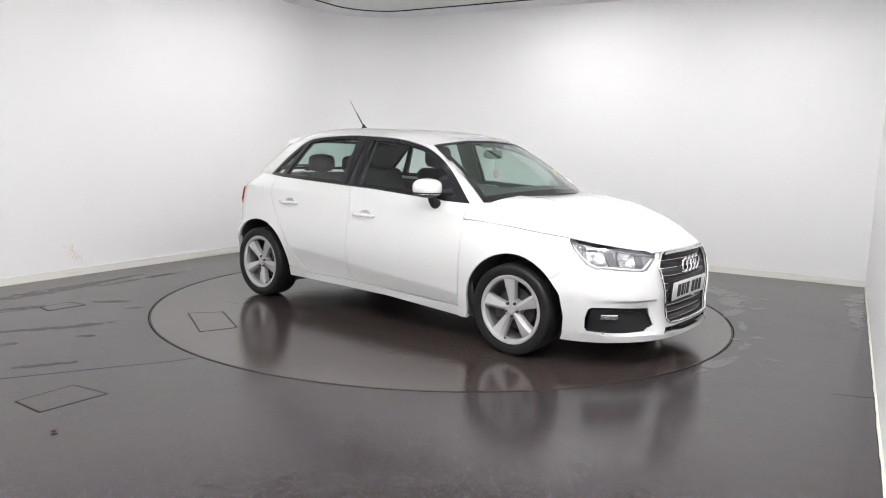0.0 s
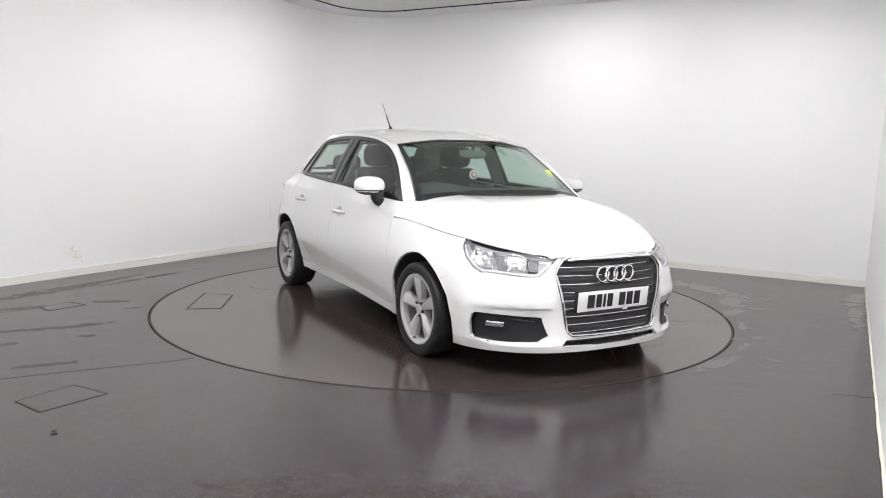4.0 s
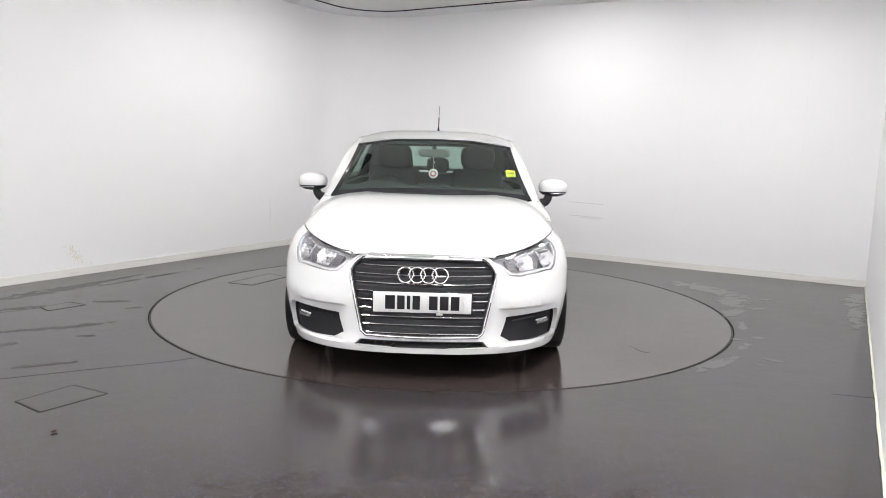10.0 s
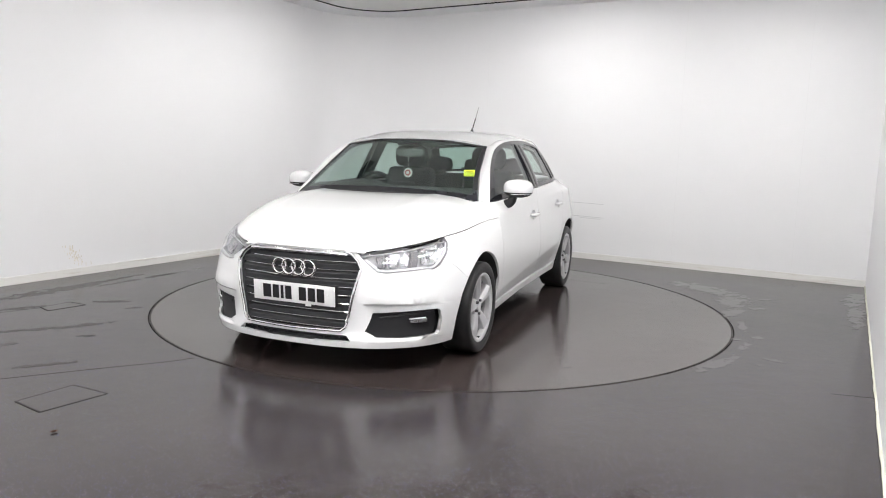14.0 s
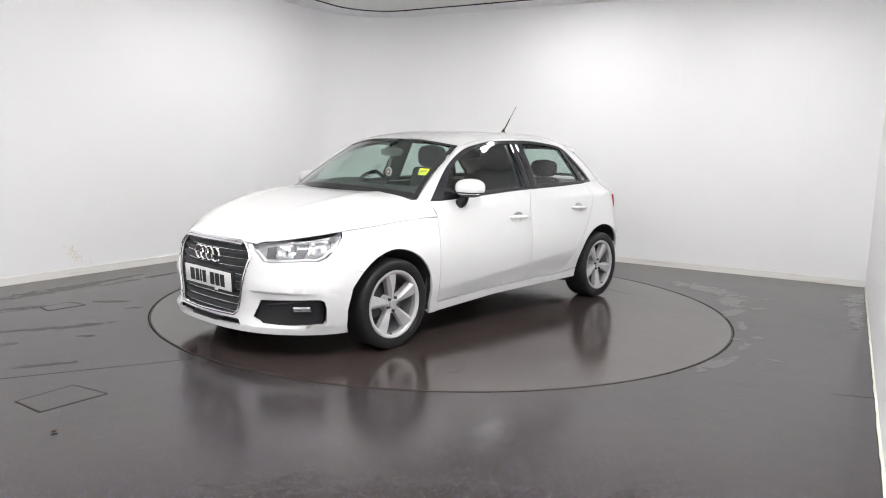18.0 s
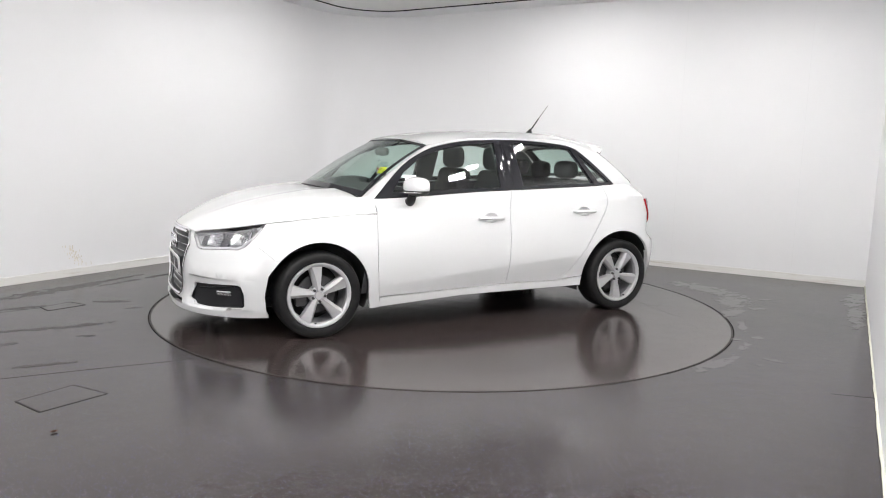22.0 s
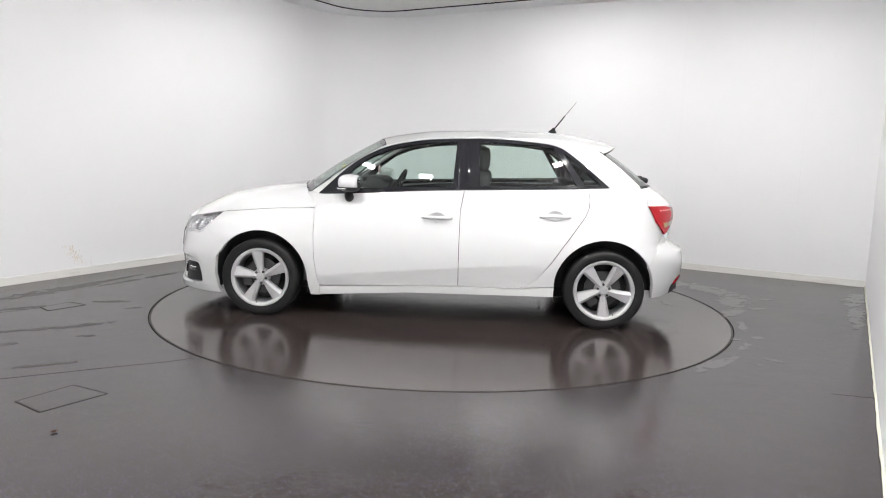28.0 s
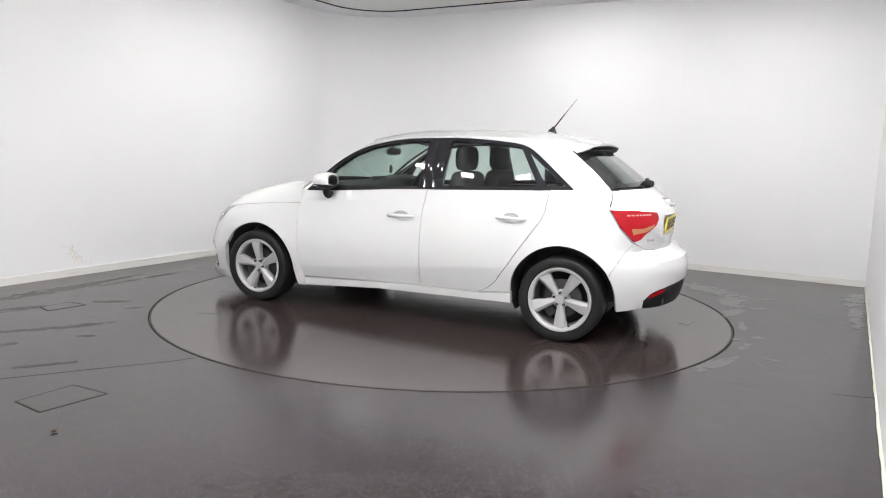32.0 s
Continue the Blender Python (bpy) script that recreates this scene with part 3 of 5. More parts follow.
def ceiling_and_fill_lights():
    body = mat("lamp_housing", (0.7, 0.7, 0.7), 0.4)
    def lamp(w, h, power, hooded):
        glow = glow_mat("lamp_diffuser", (1.0, 0.985, 0.97), power)
        ob = tagged(new("ceiling_or_fill_light"), "flat white ceiling light panel, switched on, some of these added as fill", "ceiling light", group="ceiling lights")
        part("frame", box(-w / 2 - 0.02, w / 2 + 0.02, -h / 2 - 0.02, h / 2 + 0.02, -0.03, 0.0, None, 0.004), body, ob)
        part("diffuser", box(-w / 2, w / 2, -h / 2, h / 2, -0.036, -0.0305), glow, ob, smooth=False)
        if hooded:
            # unseen shield, added to keep the fill out of floor and windscreen reflections
            part("hood", box(-w / 2 - 0.02, w / 2 + 0.02, -h / 2 - 0.032, -h / 2 - 0.021, -0.165, 0.0, None, 0.003), TRIM, ob, "unseen black shield added to block reflections of the fill panel")
        return ob

    # the last three sets are added fill panels
    for w, h, power, places in ((0.19, 0.10, POWER_RING, LAMPS_SMALL), (0.40, 0.22, POWER_MID, LAMPS_MID), (0.46, 0.083, POWER_FILL, FILL_BACK), (0.24, 0.16, POWER_FILL, FILL_SIDE), (0.40, 0.30, POWER_FILL_FRONT, FILL_FRONT)):
        one = None
        for x, y in places:
            hooded = places is FILL_BACK
            m = pose(x, y, CEIL + 0.012, 0, 0, math.degrees(math.atan2(-0.6 - y, -x) if hooded else math.atan2(y, x)) + 90)
            if one is None:
                one = lamp(w, h, power, hooded)
                one.matrix_basis = m
            else:
                copy_thing(one, m)


build_room()
room_details()
floor_films()
TABLE = build_turntable()
ceiling_and_fill_lights()

# ---------------------------------------------------------------- the car: shape
# car space: x forward, y to its left, z up; origin midway between the axles on the ground
def smooth1(pts):
    q = spline(pts, 240)
    o = np.argsort(q[:, 0])
    qx, qy = q[o, 0], q[o, 1]
    return lambda v: float(np.interp(v, qx, qy))


def sstep(a, b, v):
    t = min(1.0, max(0.0, (v - a) / (b - a)))
    return t * t * (3 - 2 * t)


LOWER = smooth1([(0.06, 0.70), (0.10, 0.755), (0.14, 0.79), (0.19, 0.812), (0.24, 0.826), (0.30, 0.842), (0.36, 0.854), (0.45, 0.866), (0.55, 0.869), (0.65, 0.862), (0.75, 0.844), (0.83, 0.828), (0.92, 0.812), (1.0, 0.80), (1.1, 0.79)])
TAPER = smooth1([(-1.6, 0.99), (-1.24, 1.0), (-0.9, 0.992), (-0.4, 0.983), (0.3, 0.983), (0.8, 0.99), (1.24, 1.0), (1.6, 0.99)])
SHOULDER = smooth1([(-2.0, 0.935), (-1.5, 0.915), (-1.1, 0.899), (-0.4, 0.875), (0.17, 0.857), (0.82, 0.828), (0.9, 0.83), (1.1, 0.86), (2.0, 0.9)])
BELT = smooth1([(-2.0, 1.02), (-1.5, 1.006), (-1.24, 1.0), (-0.25, 0.963), (0.03, 0.952), (0.82, 0.905), (1.2, 0.93)])
BELT_Y = smooth1([(-2.0, 0.56), (-1.5, 0.635), (-1.25, 0.705), (-1.0, 0.748), (-0.5, 0.781), (0.0, 0.787), (0.5, 0.772), (0.85, 0.742), (1.2, 0.72)])
CREASE = smooth1([(-1.2, 0.49), (-0.87, 0.463), (0.16, 0.374), (0.78, 0.321), (1.1, 0.3)])
NOSE = smooth1([(0.06, 1.97), (0.10, 2.02), (0.14, 2.044), (0.165, 2.054), (0.19, 2.055), (0.205, 2.052), (0.24, 2.036), (0.33, 2.026), (0.45, 2.036), (0.55, 2.034), (0.62, 2.018), (0.66, 1.998), (0.70, 1.965), (0.76, 1.90)])
TAIL = smooth1([(0.06, -1.72), (0.14, -1.82), (0.20, -1.89), (0.30, -1.928), (0.42, -1.938), (0.50, -1.932), (0.555, -1.905), (0.60, -1.812), (0.68, -1.818), (0.77, -1.832), (0.85, -1.822), (0.90, -1.795), (0.95, -1.735), (1.0, -1.665), (1.06, -1.59)])
XF, XR, NR = 1.28, -1.36, 2.1
OX, OY = 0.045, -0.082


def NF(z):
    """Squareness of the nose in plan: boxy at the bumper, rounder at the lamps."""
    return 2.62 - 0.47 * sstep(0.30, 0.64, z)


def tuck(x, z):
    """How far the wing rolls in below the bonnet's edge."""
    return (0.016 + 0.030 * sstep(1.1, 1.55, x)) * math.exp(-max(0.0, HOOD_EDGE_Z(x) - z) / 0.022)


def flank(x, z):
    """Half width of the body side between the axles' outer ends."""
    zs = SHOULDER(x)
    y = LOWER(min(z, zs)) * TAPER(x)
    scoop = sstep(-1.0, -0.75, x) * (1 - sstep(0.75, 0.92, x))
    d = CREASE(x) - z
    if d > 0:
        y -= 0.175 * min(d, 0.14) * scoop * sstep(0.20, 0.23, z)
    if z > zs:
        zb = BELT(x)
        y += (BELT_Y(x) - y) * (z - zs) / max(0.02, zb - zs)
    if x > 0.84:
        y -= tuck(x, z)
    # the front wing leans in above the wheel arch
    y -= 0.034 * sstep(0.72, 1.2, x) * max(0.0, (z - 0.56) / 0.18) ** 1.5
    return y


HOOD_EDGE_Z = smooth1([(0.6, 0.815), (0.83, 0.807), (1.094, 0.789), (1.3, 0.771), (1.545, 0.744), (1.66, 0.724), (1.78, 0.700), (1.93, 0.668), (2.0, 0.684)])
HOOD_MID_Z = smooth1([(0.83, 0.955), (0.95, 0.951), (1.05, 0.946), (1.19, 0.938), (1.42, 0.902), (1.65, 0.844), (1.85, 0.764), (1.93, 0.722), (1.985, 0.686), (2.0, 0.67)])
ROOF_MID_Z = smooth1([(0.5, 1.29), (0.43, 1.318), (0.346, 1.339), (0.2, 1.364), (0.05, 1.381), (-0.13, 1.391), (-0.5, 1.397), (-0.83, 1.393), (-1.05, 1.369), (-1.2, 1.340), (-1.32, 1.312)])


def side(x, z):
    if x > XF:
        q = min(1.0, (x - XF) / (NOSE(z) - XF))
        y = flank(XF, z) * (1 - q ** NF(z)) ** (1 / NF(z))
        if z > 0.5:
            y -= (tuck(x, z) - tuck(XF, z)) * sstep(0.15, 0.45, y)
    elif x < XR:
        q = min(1.0, (XR - x) / (XR - TAIL(z)))
        y = flank(XR, z) * (1 - q ** NR) ** (1 / NR)
    else:
        y = flank(x, z)
    return (x, y, z)


HOOD_EDGE_Y = smooth1([(x, side(x, HOOD_EDGE_Z(x))[1]) for x in (0.7, 0.83, 0.96, 1.094, 1.2, 1.3, 1.4, 1.5, 1.58, 1.66, 1.72, 1.78, 1.83, 1.88, 1.91)] + [(1.94, 0.385), (1.975, 0.27), (2.0, 0.2)])


def lean(x, z, off=0.0):
    """The side glass plane, leaning in towards the roof."""
    d = z - BELT(x)
    return (x, BELT_Y(x) - 0.45 * d - 0.15 * d * abs(d) - off, z)


K = 0.75


def front(s, z):
    """Nose surface: s runs round the plan curve from the middle outwards."""
    a, sg = abs(s) / K, (1 if s >= 0 else -1)
    if a > math.pi / 2:
        x = XF - (a - math.pi / 2) * K
        return (x, sg * side(x, z)[1], z)
    x = XF + (NOSE(z) - XF) * max(0.0, math.cos(a)) ** (2 / NF(z))
    y = flank(XF, z) * math.sin(a) ** (2 / NF(z))
    if z > 0.5:
        y -= (tuck(x, z) - tuck(XF, z)) * sstep(0.15, 0.45, y)
    return (x, sg * y, z)


def f_y(y, z):
    return math.copysign(K * math.asin(min(1, abs(y) / flank(XF, z)) ** (NF(z) / 2)), y)


def f_x(x, z):
    if x <= XF:
        return K * math.pi / 2 + (XF - x)
    return K * math.acos(((x - XF) / (NOSE(z) - XF)) ** (NF(z) / 2))


def rear(s, z):
    a, sg = abs(s) / K, (1 if s >= 0 else -1)
    if a > math.pi / 2:
        x = XR + (a - math.pi / 2) * K
        return (x, sg * side(x, z)[1], z)
    x = XR + (TAIL(z) - XR) * max(0.0, math.cos(a)) ** (2 / NR)
    return (x, sg * flank(XR, z) * math.sin(a) ** (2 / NR), z)


def r_y(y, z):
    return math.copysign(K * math.asin(min(1, abs(y) / flank(XR, z)) ** (NR / 2)), y)


def r_x(x, z):
    if x >= XR:
        return K * math.pi / 2 + (x - XR)
    return K * math.acos(min(1, (XR - x) / (XR - TAIL(z))) ** (NR / 2))


def hood(x, y):
    ye, ze, zm = HOOD_EDGE_Y(x), HOOD_EDGE_Z(x), HOOD_MID_Z(x)
    n = 6.2 - 1.3 * sstep(1.0, 1.65, x)
    t = min(1.15, abs(y) / ye)
    crease = 0.006 * math.exp(-((abs(y) - 0.42 * ye / 0.78) / 0.035) ** 2) * sstep(1.95, 1.6, x) if x < 1.95 else 0
    return (x, y, ze + (zm - ze) * (1 - t ** n) + crease)


def roof(x, y):
    drop = 0.070 + 0.020 * sstep(0.1, 0.35, x) + 0.062 * sstep(-0.85, -1.2, x)
    return (x, y, ROOF_MID_Z(x) - drop * (abs(y) / 0.6) ** 4)


ROOF_Y = smooth1([(0.38, 0.560), (0.2, 0.562), (0, 0.566), (-0.4, 0.570), (-0.8, 0.565), (-1.0, 0.554), (-1.19, 0.536)])
ROOF_X = np.linspace(0.365, -1.19, 26)


def arc(cx, cz, r, a0, a1, n=24):
    return [(cx + r * math.cos(radians(a)), cz + r * math.sin(radians(a))) for a in np.linspace(a0, a1, n)]


def sym(half):
    """A closed outline from its left half, listed from the middle top round to the middle bottom."""
    return [(s, z) for s, z in half] + [(-s, z) for s, z in half[::-1] if abs(s) > 1e-6]


WX, HUB, ARCH_F, ARCH_R = 1.237, 0.283, 0.345, 0.353
BUMPER_JOINT = [(1.64 - 0.12 * t, 0.625 - 0.105 * t) for t in np.linspace(0, 1, 7)]
TAIL_JOINT = [(-1.655 + 0.035 * t, 0.675 - 0.065 * t) for t in np.linspace(0, 1, 4)] + [(-1.62 + 0.075 * t, 0.61 - 0.155 * t) for t in np.linspace(0, 1, 8)[1:]]
LAMP_EDGE = [(-1.518 - 0.065 * t, 0.885 - 0.115 * t) for t in np.linspace(0, 1, 5)] + [(-1.583 - 0.072 * t, 0.77 - 0.095 * t) for t in np.linspace(0, 1, 5)[1:-1]]
GRILLE = [(0.0, 0.673), (0.306, 0.671), (0.345, 0.656), (0.375, 0.622), (0.392, 0.585), (0.325, 0.268), (0.298, 0.246), (0.0, 0.240)]
FOG = [("y", 0.455, 0.347), ("y", 0.60, 0.357), ("x", 1.80, 0.363), ("x", 1.752, 0.363), ("x", 1.734, 0.352), ("x", 1.716, 0.304), ("x", 1.710, 0.228), ("x", 1.725, 0.214), ("y", 0.60, 0.211), ("y", 0.475, 0.215), ("y", 0.425, 0.247)]
LAMP = [("y", 0.388, 0.664), ("y", 0.398, 0.638), ("y", 0.470, 0.572), ("y", 0.52, 0.566), ("x", 1.758, 0.584), ("x", 1.735, 0.580), ("x", 1.690, 0.600), ("x", 1.62, 0.665)] + [("x", x, HOOD_EDGE_Z(x) + 0.0008) for x in (1.553, 1.60, 1.66, 1.72, 1.777, 1.83, 1.88)]


def nose_line(rows, grow=0.0):
    return [((f_y(a, z) if k == "y" else f_x(a, z)), z) for k, a, z in rows]


def body_side(car, m):
    """Fender, doors, sill, quarter panel, pillars and side glass; m is 1 on the left and -1 on the right."""
    P = dict(parent=car, mirror=m)
    seam_f = [(0.806, 0.232), (0.822, 0.30), (0.838, 0.45), (0.843, 0.62), (0.836, 0.80)]
    # fender
    out = [(0.806, 0.165)] + seam_f + [(x, HOOD_EDGE_Z(x) - 0.0007) for x in (0.96, 1.094, 1.2, 1.3, 1.4, 1.548)] + [(1.62, 0.668), *BUMPER_JOINT]
    out += arc(WX, 0.285, ARCH_F, 42, 180) + [(0.885, 0.22), (0.872, 0.165)]
    panel("front_fender", out, side, PAINT, label="white front wing over the wheel", inset=0.0007, **P)
    # doors
    b_seam = [(-0.204, 0.268), (-0.2045, 0.55), (-0.207, 0.816), (-0.232, BELT(-0.232) - 0.002)]
    r_seam = [(-0.64, 0.266), (-0.70, 0.292), (-0.77, 0.346), (-0.871, 0.484), (-0.993, 0.666), (-1.085, 0.80), (-1.108, 0.86), (-1.112, 0.92), (-1.105, BELT(-1.105) - 0.002)]
    belt_f = [(x, BELT(x) - 0.004) for x in np.linspace(-0.21, 0.835, 12)]
    belt_r = [(x, BELT(x) - 0.004) for x in np.linspace(-1.08, -0.25, 10)]
    lines = [(x, CREASE(x) + o) for x in np.linspace(-1.0, 0.83, 60) for o in (0.017, 0.003, -0.003, -0.017)] + [(x, SHOULDER(x) + o) for x in np.linspace(-1.1, 0.83, 60) for o in (0.017, 0.003, -0.003, -0.017)]
    cup = [(0.058 * math.cos(w), 0.034 * math.sin(w)) for w in np.linspace(0, 2 * math.pi, 22, endpoint=False)]
    cup_f, cup_r = [(-0.043 + x, 0.764 + z) for x, z in cup], [(-0.876 + x, 0.799 + z) for x, z in cup]
    fd = panel("front_door", [(0.808, 0.237), *seam_f[1:], (0.838, 0.895), *belt_f[::-1], *b_seam[::-1]], side, PAINT, label="white front door with a body-coloured handle", holes=[cup_f], extra=lines, **P)
    rd = panel("rear_door", [*b_seam, *belt_r[::-1], *r_seam[::-1]], side, PAINT, label="white rear door with a body-coloured handle", holes=[cup_r], extra=lines, **P)
    handle(fd, -0.043, 0.762, m)
    handle(rd, -0.876, 0.797, m)
    # sill
    panel("sill", [(0.806, 0.230), (0.2, 0.252), (-0.204, 0.263), (-0.645, 0.2625), (-0.70, 0.268), (-0.890, 0.288), (-0.888, 0.214), (0.164, 0.203), (0.872, 0.160), (0.872, 0.163), (0.806, 0.163)], sill_skin, PAINT, depth=0.04, **P)
    # quarter panel
    q = [*r_seam[1:], (-1.26, 1.0), (-1.38, 1.003), (-1.493, 1.005), (-1.515, 0.95), *LAMP_EDGE, *TAIL_JOINT]
    q += [(-WX + ARCH_R * math.cos(radians(a)), 0.285 + ARCH_R * math.sin(radians(a))) for a in np.linspace(151, 0, 26)]
    q += [(-0.888, 0.292), (-0.655, 0.2685)]
    q = [p for i, p in enumerate(q) if i == 0 or (abs(p[0] - q[i - 1][0]) + abs(p[1] - q[i - 1][1])) > 0.006]
    q = [p for p in q if not (p[0] > -0.9 and p[1] < 0.35 and p[1] != 0.292 and p[0] < -0.88)]
    panel("quarter_panel", q, side, PAINT, label="white rear quarter panel over the wheel", **P)
    # pillars and roof rail
    a = [(0.900, 0.690, 0.908), (0.76, 0.645, 1.008), (0.63, 0.606, 1.098), (0.48, 0.582, 1.195)] + [(x, ROOF_Y(x), roof(x, ROOF_Y(x))[2] - 0.001) for x in ROOF_X] + [(-1.197 - 0.29 * s - 0.03 * s * (1 - s) + 0.002, 0.542 + 0.09 * s + 0.003, 1.250 - 0.242 * s + 0.03 * s * (1 - s) + 0.002) for s in (0.12, 0.3, 0.5, 0.7, 0.85)] + [(-1.493, 0.637, 1.008), (-1.497, 0.630, 0.985)]
    b = [lean(x, z) for x, z in ((0.832, 0.901), (0.60, 1.12), (0.40, 1.235), (0.22, 1.285), (0.0, 1.314), (-0.4, 1.327), (-0.75, 1.307), (-0.90, 1.28), (-1.0, 1.218), (-1.13, 1.114), (-1.262, 1.0))] + [(-1.268, lean(-1.268, 0.995)[1] - 0.008, 0.978)]
    A, B = spline(a, 60), spline(b, 60)
    mid = (A + B) / 2 + np.array([0, 0.007, 0.007])
    rows = [A, (A + mid) / 2 + [0, 0.002, 0.002], mid, (B + mid) / 2 + [0, 0.002, 0.001], B]
    rows = np.array(rows) * [1, m, 1]
    loft("side_pillar_rail", rows, PAINT, car, "white roof rail and pillars", thick=0.02, flip=m < 0)
    back = np.array([(0.914, 0.655, 0.905), (0.900, 0.690, 0.9085), lean(0.832, 0.901), (0.834, 0.769, 0.862), (0.838, side(0.838, 0.806)[1], 0.806)])
    fore = np.array([hood(*q) for q in ((0.945, 0.645), (0.922, 0.684), (0.892, 0.726), (0.868, 0.762), (0.850, HOOD_EDGE_Y(0.85) - 0.003))]) - [0, 0, 0.003]
    rows = np.array([spline(fore, 13), spline((fore + back) / 2 + [0, 0.001, 0.002], 13), spline(back, 13)])
    loft("pillar_foot", rows * [1, m, 1], PAINT, car, thick=0.015, flip=m > 0)
    # side windows
    dlo = [(0.828, 0.903), (0.60, 1.118), (0.40, 1.232), (0.22, 1.281), (0.0, 1.311), (-0.4, 1.324), (-0.75, 1.304), (-0.90, 1.276), (-1.0, 1.214), (-1.13, 1.110), (-1.258, 1.0), (-1.0, 0.992), (-0.25, 0.963), (0.03, 0.952), (0.4, 0.931)]
    up = [tuple(p) for p in spline(dlo[:11], 44)]
    low = [(x, BELT(x)) for x in np.linspace(-1.24, 0.81, 24)]
    g1 = [(0.70, 0.940), (0.585, 1.085), (0.45, 1.182), (0.30, 1.240), (0.14, 1.273), (0.0, 1.288), (-0.165, 1.297), (-0.150, 1.10), (-0.145, 0.978)]
    g2 = [(-0.335, 1.302), (-0.50, 1.300), (-0.70, 1.289), (-0.862, 1.268), (-0.95, 1.13), (-1.025, 1.012), (-0.7, 0.999), (-0.322, 0.988), (-0.322, 1.1)]
    g3 = [(-0.925, 1.240), (-1.06, 1.135), (-1.205, 1.018), (-1.083, 1.014), (-1.0, 1.13)]
    g1[-1:] = [(-0.145, 0.978), (0.2, 0.966), (0.5, 0.950)]
    fr = panel("window_frame", up + low, lambda x, z: lean(x, z, 0.001), GLOSSBLACK, label="gloss black side window surround", holes=[g1, g2, g3], depth=0.03, inset=0.0, **P)
    # two rounded gloss covers on the pillar between the doors
    for x0, x1 in ((-0.158, -0.226), (-0.236, -0.318)):
        rows = []
        for u in np.linspace(-1, 1, 9):
            x = (x0 + x1) / 2 + u * (x1 - x0) / 2
            rows.append([np.array(lean(x - 0.025 * (1 - v), 0.968 + (BELT(x) - 0.955) + v * 0.315)) + [0, 0.0035 * (1 - u * u) + 0.006 * math.sin(math.pi * v) + 0.0005, 0] for v in np.linspace(0, 1, 15)])
        loft("pillar_cover", np.array(rows) * [1, m, 1], GLOSSBLACK, fr, "gloss black pillar cover", thick=0.004, flip=m < 0)
    for g, parent in ((g1, "front"), (g2, "rear"), (g3, "quarter")):
        ob = panel("side_glass", g, lambda x, z: lean(x, z, 0.008), GLASS, parent=car, mirror=m, depth=0.0035, inset=-0.004, step=0.08, label="green-tinted " + parent + " side window")
        ob.visible_shadow = False


def sill_skin(x, z):
    return (x, LOWER(z) * TAPER(x) - 0.006 - 0.10 * max(0.0, z - 0.225), z)


def handle(door, x, z, m):
    y = side(x, z)[1]
    # recessed cup behind a bowed grip
    cup = part("handle_cup", lathe([(-0.024, 0.001), (-0.022, 0.020), (-0.014, 0.040), (-0.002, 0.0575), (-0.003, 0.062), (-0.020, 0.050), (-0.030, 0.001)], "y", 28), PAINT, door)
    cup.matrix_basis = pose(x, m * (y - 0.0005), z + 0.002, 0, 0, 0 if m > 0 else 180) @ Matrix.Diagonal((1.0, 1, 0.59, 1))
    pts = [(x + dx, m * (y + o), z + 0.0) for dx, o in ((-0.105, 0.004), (-0.10, 0.012), (-0.06, 0.026), (0, 0.030), (0.06, 0.026), (0.10, 0.012), (0.105, 0.004))]
    tube("handle", spline(pts, 17), [0.008, 0.011, 0.012] + [0.013] * 11 + [0.012, 0.011, 0.008], PAINT, door, "white pull handle", k=10, flat=1.0)


